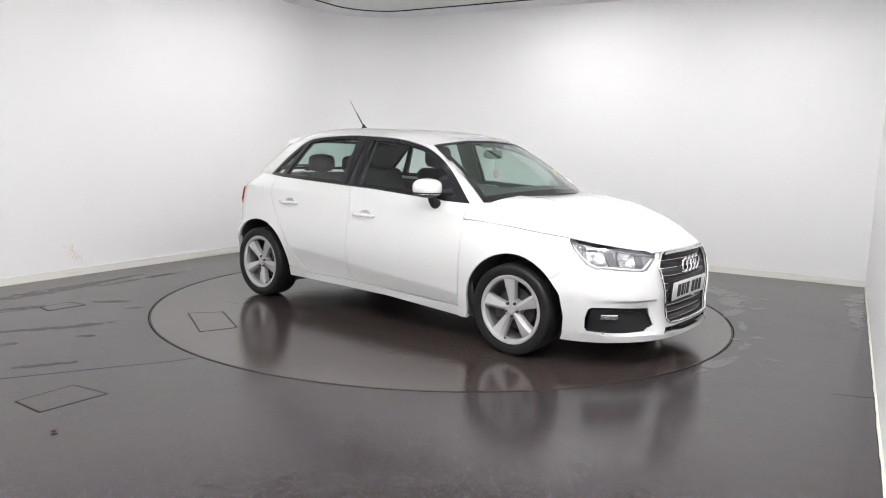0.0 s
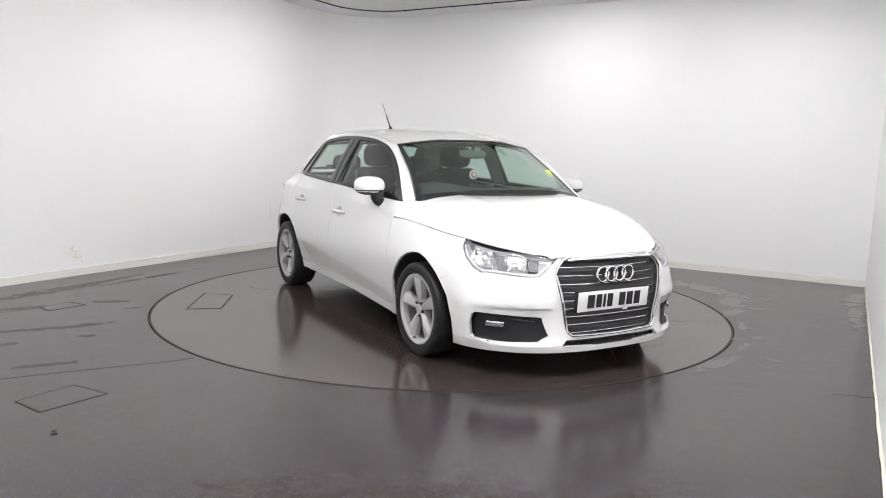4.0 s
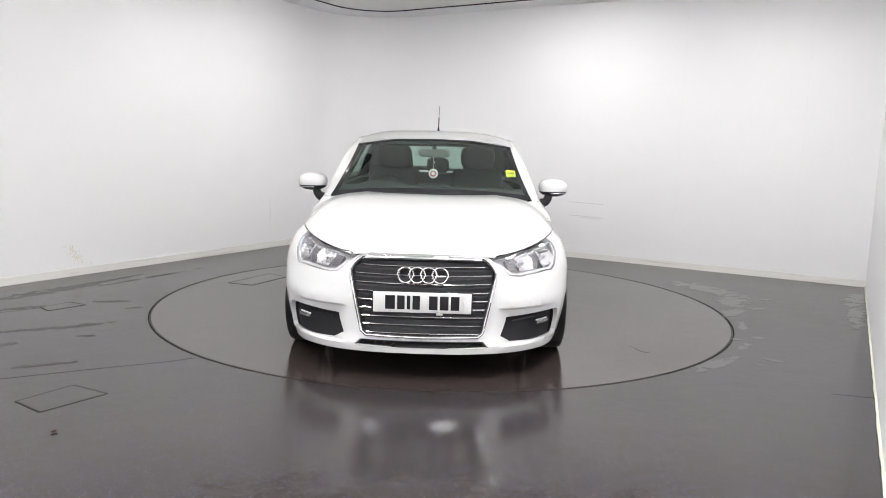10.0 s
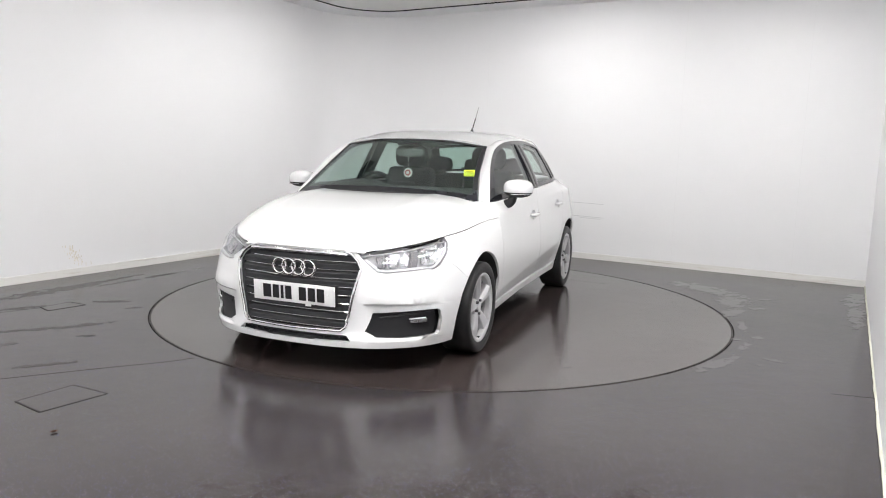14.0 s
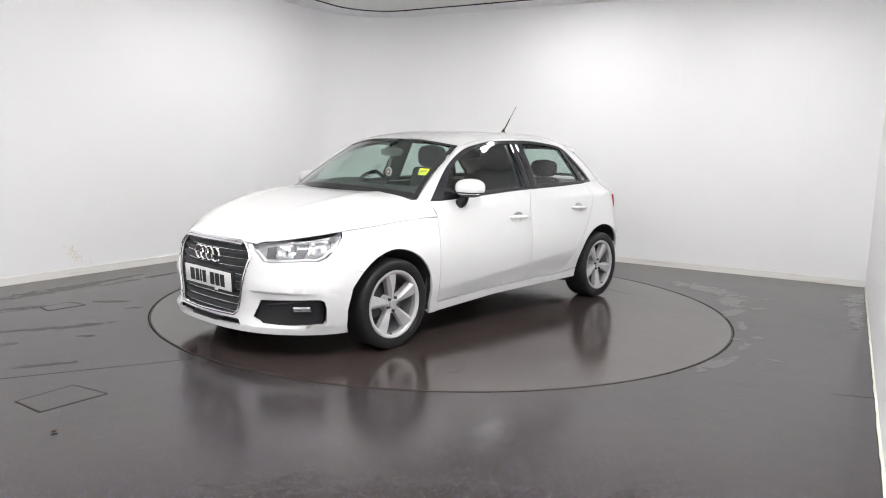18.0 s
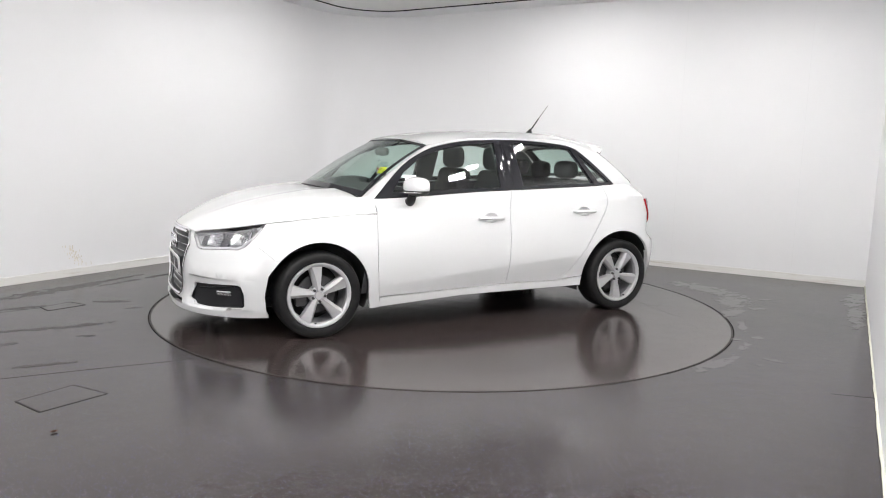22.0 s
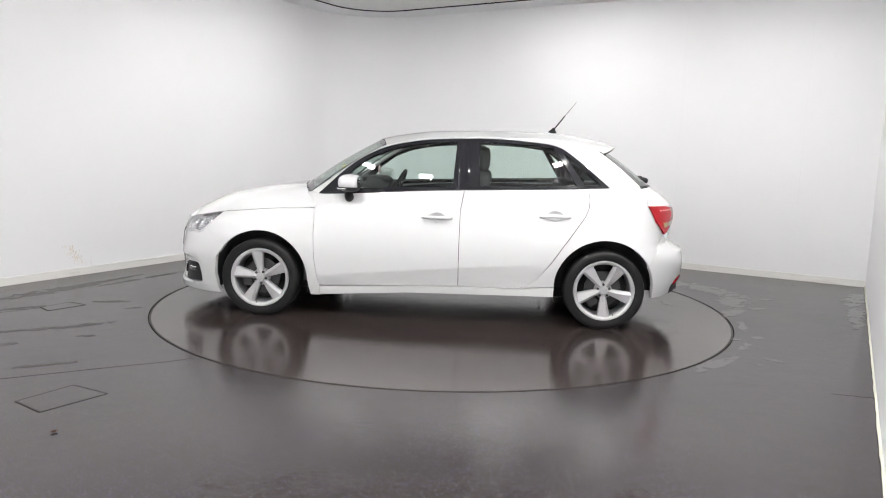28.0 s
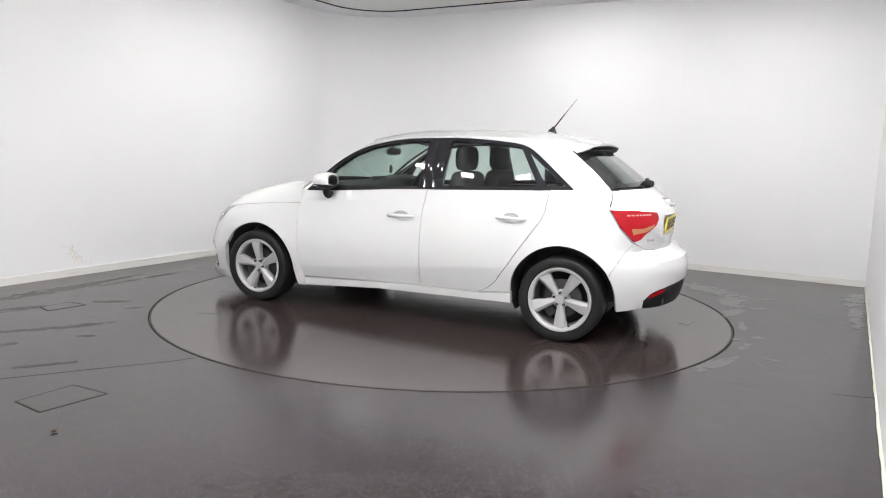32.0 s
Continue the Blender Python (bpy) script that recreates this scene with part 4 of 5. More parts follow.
def body_middle(car):
    hf = [(1.990, 0.0), (1.984, 0.2), (1.974, 0.27), (1.940, 0.380)] + [(x, HOOD_EDGE_Y(x) - 0.001) for x in (1.90, 1.86, 1.82, 1.78, 1.72, 1.66, 1.60, 1.548, 1.46, 1.38, 1.3, 1.2, 1.094, 0.96, 0.845)] + [(0.872, 0.752), (0.925, 0.66), (0.965, 0.55), (1.0, 0.42), (1.04, 0.2), (1.05, 0.0)]
    out = hf + [(x, -y) for x, y in hf[::-1][1:-1]]
    panel("bonnet", out, hood, PAINT, car, "white bonnet with two soft creases", depth=0.010, inset=0.0006)
    # roof skin
    rf = [(0.457, 0.0), (0.450, 0.15), (0.432, 0.3)] + [(x, ROOF_Y(x)) for x in ROOF_X] + [(-1.22, 0.49), (-1.25, 0.40), (-1.265, 0.0)]
    panel("roof", rf + [(x, -y) for x, y in rf[::-1][1:-1]], roof, PAINT, car, "white roof panel", inset=0.0, step=0.06)
    # windscreen
    bot = np.array([(0.895, 0.682, 0.906), (0.992, 0.42, 0.933), (1.034, 0.2, 0.943), (1.046, 0, 0.946), (1.034, -0.2, 0.943), (0.992, -0.42, 0.933), (0.895, -0.682, 0.906)])
    top = np.array([(0.365, 0.563, 1.264), (0.43, 0.3, 1.299), (0.448, 0.15, 1.305), (0.455, 0, 1.307), (0.448, -0.15, 1.305), (0.43, -0.3, 1.299), (0.365, -0.563, 1.264)])
    B, T = spline(bot, 31), spline(top, 31)
    rows = [(B + (T - B) * t) * [1, 1 - 0.026 * 4 * t * (1 - t), 1] + np.array([0.035, 0, 0.03]) * 4 * t * (1 - t) * 0.45 for t in np.linspace(0, 1, 13)]
    R = np.array(rows)
    ws = loft("windscreen", R, GLASS, car, "green-tinted windscreen", thick=0.004, flip=True)
    ws.visible_shadow = False
    # black printed edge round the windscreen
    edge = [(R[0] * (1 - t) + R[1] * t) + [0.004, 0, 0.004] for t in (0, 0.9)]
    loft("windscreen_border", edge, GLOSSBLACK, car, "black printed lower border", thick=0.003, flip=True)
    edge = [(R[12] * (1 - t) + R[11] * t) + [0.004, 0, 0.004] for t in (0.0, 0.45)][::-1]
    loft("windscreen_border", edge, GLOSSBLACK, car, thick=0.003, flip=True)
    for j in (0, 30):
        k = 1 if j == 0 else 29
        col = [(R[:, j] * (1 - t) + R[:, k] * t) + [0.004, 0, 0.004] for t in (0.0, 0.7)]
        loft("windscreen_border", col, GLOSSBLACK, car, thick=0.003, flip=(j == 0))
    # cowl behind the bonnet
    loft("cowl", [B[5:26] + [0.02, 0, -0.02], B[5:26] + [-0.01, 0, -0.004]], TRIM, car, "black plastic cowl", thick=0.01, flip=True)
    # rear window
    rb = spline([(-1.487, 0.632, 1.008), (-1.575, 0.40, 1.018), (-1.605, 0, 1.022), (-1.575, -0.40, 1.018), (-1.487, -0.632, 1.008)], 25)
    rt = spline([(-1.197, 0.542, 1.250), (-1.235, 0.3, 1.278), (-1.245, 0, 1.284), (-1.235, -0.3, 1.278), (-1.197, -0.542, 1.250)], 25)
    rw = [rb + (rt - rb) * t + np.array([-0.0075, 0, 0.0075]) * 4 * t * (1 - t) for t in np.linspace(0, 1, 9)]
    ob = loft("rear_window", rw, GLASS, car, "dark-edged heated rear window", thick=0.004)
    ob.visible_shadow = False
    for a, b in ((0, 1), (8, 7)):
        e = [np.array(rw[a]) + [-0.003, 0, 0.003], np.array(rw[a]) * 0.35 + np.array(rw[b]) * 0.65 + [-0.003, 0, 0.003]]
        loft("rear_window_border", e, GLOSSBLACK, car, thick=0.003, flip=a == 8)
    RW = np.array(rw)
    for j, k in ((0, 2), (24, 22)):
        loft("rear_window_border", [RW[:, j] + [-0.003, 0, 0.003], RW[:, k] + [-0.003, 0, 0.003]], GLOSSBLACK, car, thick=0.003, flip=j == 24)
    # roof spoiler
    fr_ = spline([np.array(roof(x, y)) + [0, 0, 0.0015] for x, y in ((-1.15, 0.544), (-1.165, 0.5), (-1.18, 0.4), (-1.188, 0.2), (-1.19, 0), (-1.188, -0.2), (-1.18, -0.4), (-1.165, -0.5), (-1.15, -0.544))], 25)
    tip = spline([(-1.222, 0.541, 1.240), (-1.285, 0.50, 1.270), (-1.32, 0.42, 1.296), (-1.335, 0, 1.314), (-1.32, -0.42, 1.296), (-1.285, -0.50, 1.270), (-1.222, -0.541, 1.240)], 25)
    bt = [(p + t) / 2 + [0, 0, 0.003] for p, t in zip(fr_, tip)]
    loft("roof_spoiler", [fr_, bt, tip], PAINT, car, "white roof spoiler", thick=0.012, flip=False)
    loft("spoiler_underside", [tip + [0.006, 0, -0.013], rt + [-0.004, 0, -0.002]], TRIM, car, "black spoiler underside", thick=0.005, flip=True)


def nose(car):
    half = [(0.0, 0.686), (f_y(0.25, 0.683), 0.683), (f_y(0.36, 0.672), 0.672)]
    lamp = nose_line(LAMP)
    half += lamp[0:8] + [(f_x(x, z), z) for x, z in BUMPER_JOINT]
    half += [(f_x(x, z), z) for x, z in arc(WX, 0.285, ARCH_F, 42, 0, 10)] + [(f_x(1.572, 0.20), 0.20), (f_x(1.55, 0.146), 0.146)]
    half += [(f_y(0.75, 0.146), 0.146), (f_y(0.6, 0.153), 0.153), (f_y(0.3, 0.156), 0.156), (0.0, 0.156)]
    fine = [tuple(p) for a, b in zip(GRILLE, GRILLE[1:]) for p in np.linspace(a, b, 9)[:-1]] + [GRILLE[-1]]
    grille = sym([(f_y(y, z), z) for y, z in fine])
    fog = nose_line(FOG)
    low = sym([(0.0, 0.222), (f_y(0.33, 0.222), 0.222), (f_y(0.362, 0.190), 0.190), (0.0, 0.186)])
    # the paint bulges round the grille and tucks under the lamps
    def skin(s, z):
        x, y, zz = front(s, z)
        lip = 0.012 * math.exp(-((z - 0.425) / 0.030) ** 2) * sstep(0.36, 0.50, abs(y))
        pinch = -0.024 * sstep(0.194, 0.203, z) * (1 - sstep(0.389, 0.400, z)) * sstep(0.40, 0.47, abs(y))
        pinch *= sstep(1.62, 1.74, x)
        k = math.cos(min(1.5, abs(s) / K))
        return (x + lip + pinch * k, y + math.copysign(pinch * (1 - k), y), zz)
    bumper = panel("front_bumper", sym(half), skin, PAINT, car, "white front bumper", inset=0.0007, holes=[grille, fog, [(-s, z) for s, z in fog[::-1]], low], step=0.03, depth=0.03, extra=[(s, z) for s in np.linspace(-1.3, 1.3, 110) for z in (0.192, 0.198, 0.204, 0.387, 0.394, 0.402)], sharp=24)
    return bumper, grille, fog, low


PLATE_WELL = sym([(0.0, 0.836), (r_y(0.30, 0.832), 0.832), (r_y(0.325, 0.80), 0.80), (r_y(0.300, 0.705), 0.705), (0.0, 0.698)])


def tail(car):
    half = [(0.0, 1.012), (r_y(0.4, 1.01), 1.01), (r_x(-1.495, 1.0), 1.0), (r_x(-1.515, 0.95), 0.95)]
    half += [(r_x(x, z), z) for x, z in (*LAMP_EDGE, TAIL_JOINT[0])]
    low = [(r_x(-1.70, 0.640), 0.640), (r_y(0.55, 0.622), 0.622), (r_y(0.45, 0.610), 0.610), (0.0, 0.604)]
    panel("tailgate", sym(half + low), rear, PAINT, car, "white tailgate", step=0.035, holes=[PLATE_WELL])
    half = low[::-1] + [(r_x(x, z), z) for x, z in TAIL_JOINT]
    half += [(r_x(x, z), z) for x, z in [(-WX - ARCH_R * math.cos(radians(a)), 0.285 + ARCH_R * math.sin(radians(a))) for a in np.linspace(26, 0, 6)]]
    edge = [(r_x(-1.735, 0.246), 0.246), (r_y(0.637, 0.296), 0.296), (r_y(0.600, 0.336), 0.336), (r_y(0.555, 0.354), 0.354), (r_y(0.40, 0.376), 0.376), (r_y(0.2, 0.386), 0.386), (0.0, 0.388)]
    half += [(r_x(-1.593, 0.226), 0.226), (r_x(-1.66, 0.232), 0.232)] + edge
    panel("rear_bumper", sym(half), rear, PAINT, car, "white rear bumper", step=0.035, depth=0.03, inset=0.0004)
    half = edge[::-1] + [(r_y(0.60, 0.232), 0.232), (r_y(0.45, 0.225), 0.225), (0.0, 0.225)]
    panel("diffuser", sym(half), lambda s, z: tuple(np.array(rear(s, z)) * [0.992, 0.985, 1]), TRIM, car, "black textured lower bumper", step=0.035, depth=0.05)


def wheel(car, x, m, turn):
    w = new("wheel")
    w.parent = car
    w.matrix_basis = pose(x, m * 0.748, HUB, 0, 0, 0 if m > 0 else 180) @ pose(0, 0, 0, 0, turn, 0)
    tagged(w, "silver five-spoke alloy wheel with a black tyre")
    part("tyre", lathe([(0.085, 0.213), (0.104, 0.220), (0.109, 0.240), (0.108, 0.260), (0.103, 0.273), (0.092, 0.2805), (0.05, 0.283), (-0.04, 0.283), (-0.085, 0.279), (-0.106, 0.25), (-0.10, 0.205), (-0.08, 0.20)], "y", 72), RUBBER, w)
    part("rim", lathe([(0.094, 0.2135), (0.100, 0.214), (0.102, 0.208), (0.099, 0.197), (0.090, 0.188), (0.060, 0.185), (0.060, 0.205)], "y", 72), ALLOY, w)
    part("barrel", lathe([(0.065, 0.1945), (0.02, 0.182), (-0.09, 0.180), (-0.095, 0.205), (0.065, 0.205)], "y", 60), INNER_ALLOY, w)
    bm = bmesh.new()
    for i in range(5):
        a0 = 2 * math.pi * i / 5
        # section across the blade: two facets that meet on a ridge which drifts to one side
        rows = []
        for r, wl, wr, ridge, yo in ((0.026, 0.019, 0.019, 0.0, 0.076), (0.06, 0.022, 0.023, 0.004, 0.084), (0.10, 0.028, 0.030, 0.010, 0.090), (0.150, 0.036, 0.039, 0.018, 0.095), (0.199, 0.043, 0.048, 0.030, 0.094)):
            sec = [(-wl, yo - 0.048), (-wl, yo - 0.012), (-wl + 0.003, yo - 0.008), (ridge, yo + 0.002), (wr - 0.003, yo - 0.012), (wr, yo - 0.018), (wr, yo - 0.05)]
            row = []
            for t, y in sec:
                X, Z = t, math.sqrt(max(0, r * r - t * t * 0.5)) if r > 0.1 else r
                row.append(bm.verts.new((X * math.cos(a0) + Z * math.sin(a0), y, -X * math.sin(a0) + Z * math.cos(a0))))
            rows.append(row)
        for p, q in zip(rows, rows[1:]):
            for j in range(6):
                bm.faces.new((p[j], p[j + 1], q[j + 1], q[j]))
            bm.faces.new((p[6], p[0], q[0], q[6]))
    part("spokes", bm, ALLOY, w, sharp=9)
    part("hub", lathe([(0.070, 0.001), (0.075, 0.034), (0.072, 0.056), (0.062, 0.061), (0.02, 0.061), (0.02, 0.001)], "y", 40), ALLOY, w)
    part("centre_cap", lathe([(0.087, 0.001), (0.087, 0.026), (0.083, 0.029), (0.07, 0.029), (0.07, 0.001)], "y", 32), ALLOY, w, "silver centre cap with a ring emblem")
    for i in range(5):
        a0 = 2 * math.pi * (i + 0.5) / 5
        b = part("wheel_bolt", lathe([(0.086, 0.001), (0.086, 0.008), (0.06, 0.010), (0.06, 0.001)], "y", 6), BARREL, w)
        b.location = (0.043 * math.sin(a0), 0.003, 0.043 * math.cos(a0))
    part("brake_disc", lathe([(0.020, 0.05), (0.020, 0.128), (0.004, 0.128), (0.004, 0.05)], "y", 48), BARREL, w, "grey steel brake disc")
    part("caliper", box(0.075, 0.148, -0.02, 0.045, -0.06, 0.06, None, 0.012), BARREL, w, "dark brake caliper")
    tube("valve", [(0.05, 0.086, -0.182), (0.048, 0.100, -0.176)], 0.0055, TRIM, w, k=6)
    # black disc added to stand in for the shade behind the spokes
    part("shade_backing", lathe([(-0.06, 0.001), (-0.06, 0.194), (-0.08, 0.194), (-0.08, 0.001)], "y", 40), BLACKGAP, w)
    return w


def underside(car):
    """Floor pan, arch liners and the dark inner shell behind the panel gaps."""
    part("floor_pan", box(-1.50, 1.70, -0.56, 0.56, 0.165, 0.24, None, 0.02), TRIM, car, "black underbody")
    for m in (1, -1):
        part("inner_sill", box(-0.86, 0.84, min(m * 0.58, m * 0.765), max(m * 0.58, m * 0.765), 0.215, 0.40, None, 0.02), BLACKGAP, car)
        for cx, r in ((WX, ARCH_F), (-WX, ARCH_R)):
            pts = [(cx + r * math.cos(radians(a)), 0.285 + r * math.sin(radians(a))) for a in np.linspace(-16 if cx > 0 else -20, 200 if cx > 0 else 181, 30)]
            yo = side(cx, 0.62)[1]
            rows = [[(x, m * (min(side(x, max(0.12, z))[1], yo) - (0.045 if z < 0.42 and x > cx + 0.2 else 0.022 if z < 0.42 else 0.010)), z) for x, z in pts], [(x, m * 0.58, z) for x, z in pts]]
            loft("arch_liner", rows, BLACKGAP, car, thick=0.004, flip=m < 0)
            part("inner_arch", box(cx - r - 0.03, cx + r + 0.03, min(m * 0.56, m * 0.585), max(m * 0.56, m * 0.585), 0.25, 0.285 + r + 0.03, None, 0.006), BLACKGAP, car)


CAR = tagged(new("car"), "white five-door hatchback car parked on the turntable", "car")
BODY_SIDES = [body_side(CAR, m) for m in (1, -1)]
body_middle(CAR)
BUMPER, GRILLE_LINE, FOG_LINE, LOW_LINE = nose(CAR)
tail(CAR)
for x, m, turn in ((WX, 1, 7), (-WX, 1, 38), (WX, -1, 6), (-WX, -1, 42)):
    wheel(CAR, x, m, turn)
underside(CAR)

# ---------------------------------------------------------------- the car: lamps, grille and small parts
SILVER = mat("lamp_reflector", (0.62, 0.62, 0.64), 0.26, metal=0.9, var=0.15, scale=60)
LAMPGREY = mat("lamp_housing_grey", (0.40, 0.40, 0.42), 0.3, var=0.15, scale=20)
PALE = mat("pale_light_guide", (0.70, 0.71, 0.73), 0.25, var=0.06, scale=40, coat=0.6)
DIVIDER = mat("lamp_divider_grey", (0.12, 0.12, 0.13), 0.35, var=0.1)
PALERED = mat("pale_red_reflector", (0.75, 0.28, 0.28), 0.2, var=0.1, coat=0.5)
SLATGREY = mat("grille_dark_grey", (0.034, 0.035, 0.038), 0.36, var=0.1, spec=0.35)
LINER = mat("pale_headliner", (0.40, 0.40, 0.38), 0.9, var=0.05, bump=0.2)
GREYTRIM = mat("grey_inner_trim", (0.16, 0.17, 0.165), 0.8, var=0.1, bump=0.1)
REDDISC = mat("red_charm", (0.50, 0.03, 0.04), 0.4)
MIRROR = mat("mirror_glass", (0.85, 0.86, 0.88), 0.02, metal=1.0, var=0.0)


def sunk(fn, d, m=1):
    """The surface fn moved inwards by d."""
    def g(u, v):
        e = 0.004
        p = np.array(fn(u, v))
        n = np.cross(np.array(fn(u + e, v)) - p, np.array(fn(u, v + e)) - p)
        n /= np.linalg.norm(n) + 1e-12
        if n @ (p * [0.6, 1, 1] - [0, 0, 0.55]) < 0:
            n = -n
        return tuple(p - n * d)
    return g


def superell(bm, c, d, n=2.6, nu=28, nv=16, z0=-1.0, z1=1.0):
    """A rounded block about c with half sizes d, between the relative heights z0 and z1."""
    def sp(v):
        return math.copysign(abs(v) ** (2 / n), v)
    rows = []
    for j in range(nv + 1):
        h = z0 + (z1 - z0) * j / nv
        h = max(-0.9999, min(0.9999, h))
        rad = (1 - abs(h) ** n) ** (1 / n)
        rows.append([bm.verts.new((c[0] + d[0] * rad * sp(math.cos(2 * math.pi * i / nu)), c[1] + d[1] * rad * sp(math.sin(2 * math.pi * i / nu)), c[2] + d[2] * h)) for i in range(nu)])
    for a, b in zip(rows, rows[1:]):
        for i in range(nu):
            bm.faces.new((a[i], a[(i + 1) % nu], b[(i + 1) % nu], b[i]))
    bm.faces.new(rows[0][::-1])
    bm.faces.new(rows[-1])
    return bm


def cut_back(bm, x):
    """Flatten all that lies behind the plane x."""
    for v in bm.verts:
        v.co.x = max(v.co.x, x)
    return bm


def headlight(car, m):
    line = nose_line(LAMP)
    inner = panel("headlight", line, sunk(front, 0.044), LAMPGREY, car, "clear headlight with silver reflectors", depth=-0.041, mirror=m, inset=0.001, step=0.03)
    lens = panel("lens", line, sunk(front, 0.001), CLEAR, inner, depth=0.004, mirror=m, inset=0.001, step=0.03)
    lens.visible_shadow = False
    lens.parent = inner
    # two faceted silver boxes, each hollowed towards its middle, with grey dividers between
    for y0, y1, z0, z1 in ((0.520, 0.612, 0.598, 0.692), (0.658, 0.738, 0.612, 0.716)):
        za, zb = (z0 + z1) / 2, (z1 - z0) / 2
        u0, u1 = f_y(y0, za), f_y(y1, za)
        ua, ub = (u0 + u1) / 2, (u1 - u0) / 2

        def bowl(u, v, ua=ua, ub=ub, za=za, zb=zb):
            k = max(abs(u - ua) / ub, abs(v - za) / zb)
            rib = 0.004 * abs(math.sin(9.42 * (u - ua) / ub))
            return sunk(front, 0.012 + 0.026 * (1 - min(1, k) ** 2) - rib)(u, v)
        rf = panel("reflector", [(u0, z0), (u1 - 0.012, z0 + 0.004), (u1, za), (u1 - 0.004, z1), (u0 + 0.008, z1 - 0.014)], bowl, SILVER, inner, "faceted silver reflector", depth=0.012, mirror=m, inset=0.0, step=0.012, sharp=18)
        p = sunk(front, 0.024)(ua, za)
        bl = part("bulb", superell(bmesh.new(), (0, 0, 0), (0.012, 0.010, 0.010), 2, 12, 8), SILVER, rf, "bright bulb cap")
        bl.matrix_basis = pose(p[0], m * p[1], p[2])
    for y0, y1, z1 in ((0.470, 0.516, 0.668), (0.616, 0.654, 0.690)):
        ln = [(f_y(y0, 0.60), 0.598), (f_y(y1, 0.60), 0.600), (f_y(y1, z1), z1), (f_y(y0, z1), z1 - 0.006)]
        panel("divider", ln, sunk(front, 0.022), DIVIDER, inner, "grey divider", depth=0.03, mirror=m, inset=0.0, step=0.03)
    # pale band along the lower and outer edge
    low = nose_line([("y", 0.405, 0.637), ("y", 0.474, 0.578), ("y", 0.52, 0.573), ("x", 1.765, 0.590), ("x", 1.738, 0.587), ("x", 1.698, 0.605), ("x", 1.63, 0.665), ("x", 1.575, 0.722)])
    cen = (f_y(0.60, 0.66), 0.665)
    up = []
    for (u, v), k in zip(low, (0.10, 0.016, 0.018, 0.018, 0.018, 0.018, 0.016, 0.010)):
        e = Vector((cen[0] - u, cen[1] - v))
        up.append((u + e.normalized().x * min(k, 0.018), v + e.normalized().y * min(k, 0.018)))
    panel("light_strip", low + up[::-1], sunk(front, 0.008), PALE, inner, "pale daytime running strip", depth=0.010, mirror=m, inset=0.0, step=0.02)
    g = sunk(front, 0.010)
    pts = [g(*q) for q in nose_line([("x", 1.575, 0.728), ("x", 1.66, 0.712), ("x", 1.777, 0.689), ("x", 1.88, 0.669), ("y", 0.40, 0.658)])]
    tube("upper_edge", [(x, m * y, z - 0.004) for x, y, z in even(pts, 30)], 0.004, LAMPGREY, inner, k=6)


def plate(parent, x, z, tilt, face, name, facing):
    """Number plate with one dark bar for each character."""
    pl = part(name, box(-0.004, 0.004, -0.262, 0.262, -0.056, 0.056, None, 0.002), face, parent, "pale number plate with dark bars" if facing > 0 else "yellow number plate with dark bars")
    pl.matrix_basis = pose(x, 0, z, 0, tilt, 0)
    at = -0.198
    for i, w in enumerate((0.052, 0.040, 0.018, 0.040, 0.046, 0.046, 0.046)):
        if i == 4:
            at += 0.036
        b = part("bar", box(0.0042 * facing, 0.0052 * facing, at, at + w * (1.0 if facing > 0 else 0.6), -0.038, 0.038), INK, pl, smooth=False)
        at += w + 0.012
    for y in (-0.222, 0.222):
        sc = part("screw", lathe([(0.0, 0.001), (0.0, 0.006), (0.003, 0.005), (0.004, 0.001)], "y", 10), PLATE_W, pl)
        sc.matrix_basis = pose(0.004 * facing, y, 0.004, 0, 0, -90 * facing)
    part("clip", box(-0.002, 0.004, 0.075, 0.11, -0.068, -0.057, None, 0.001), PLATE_W, pl)
    return pl


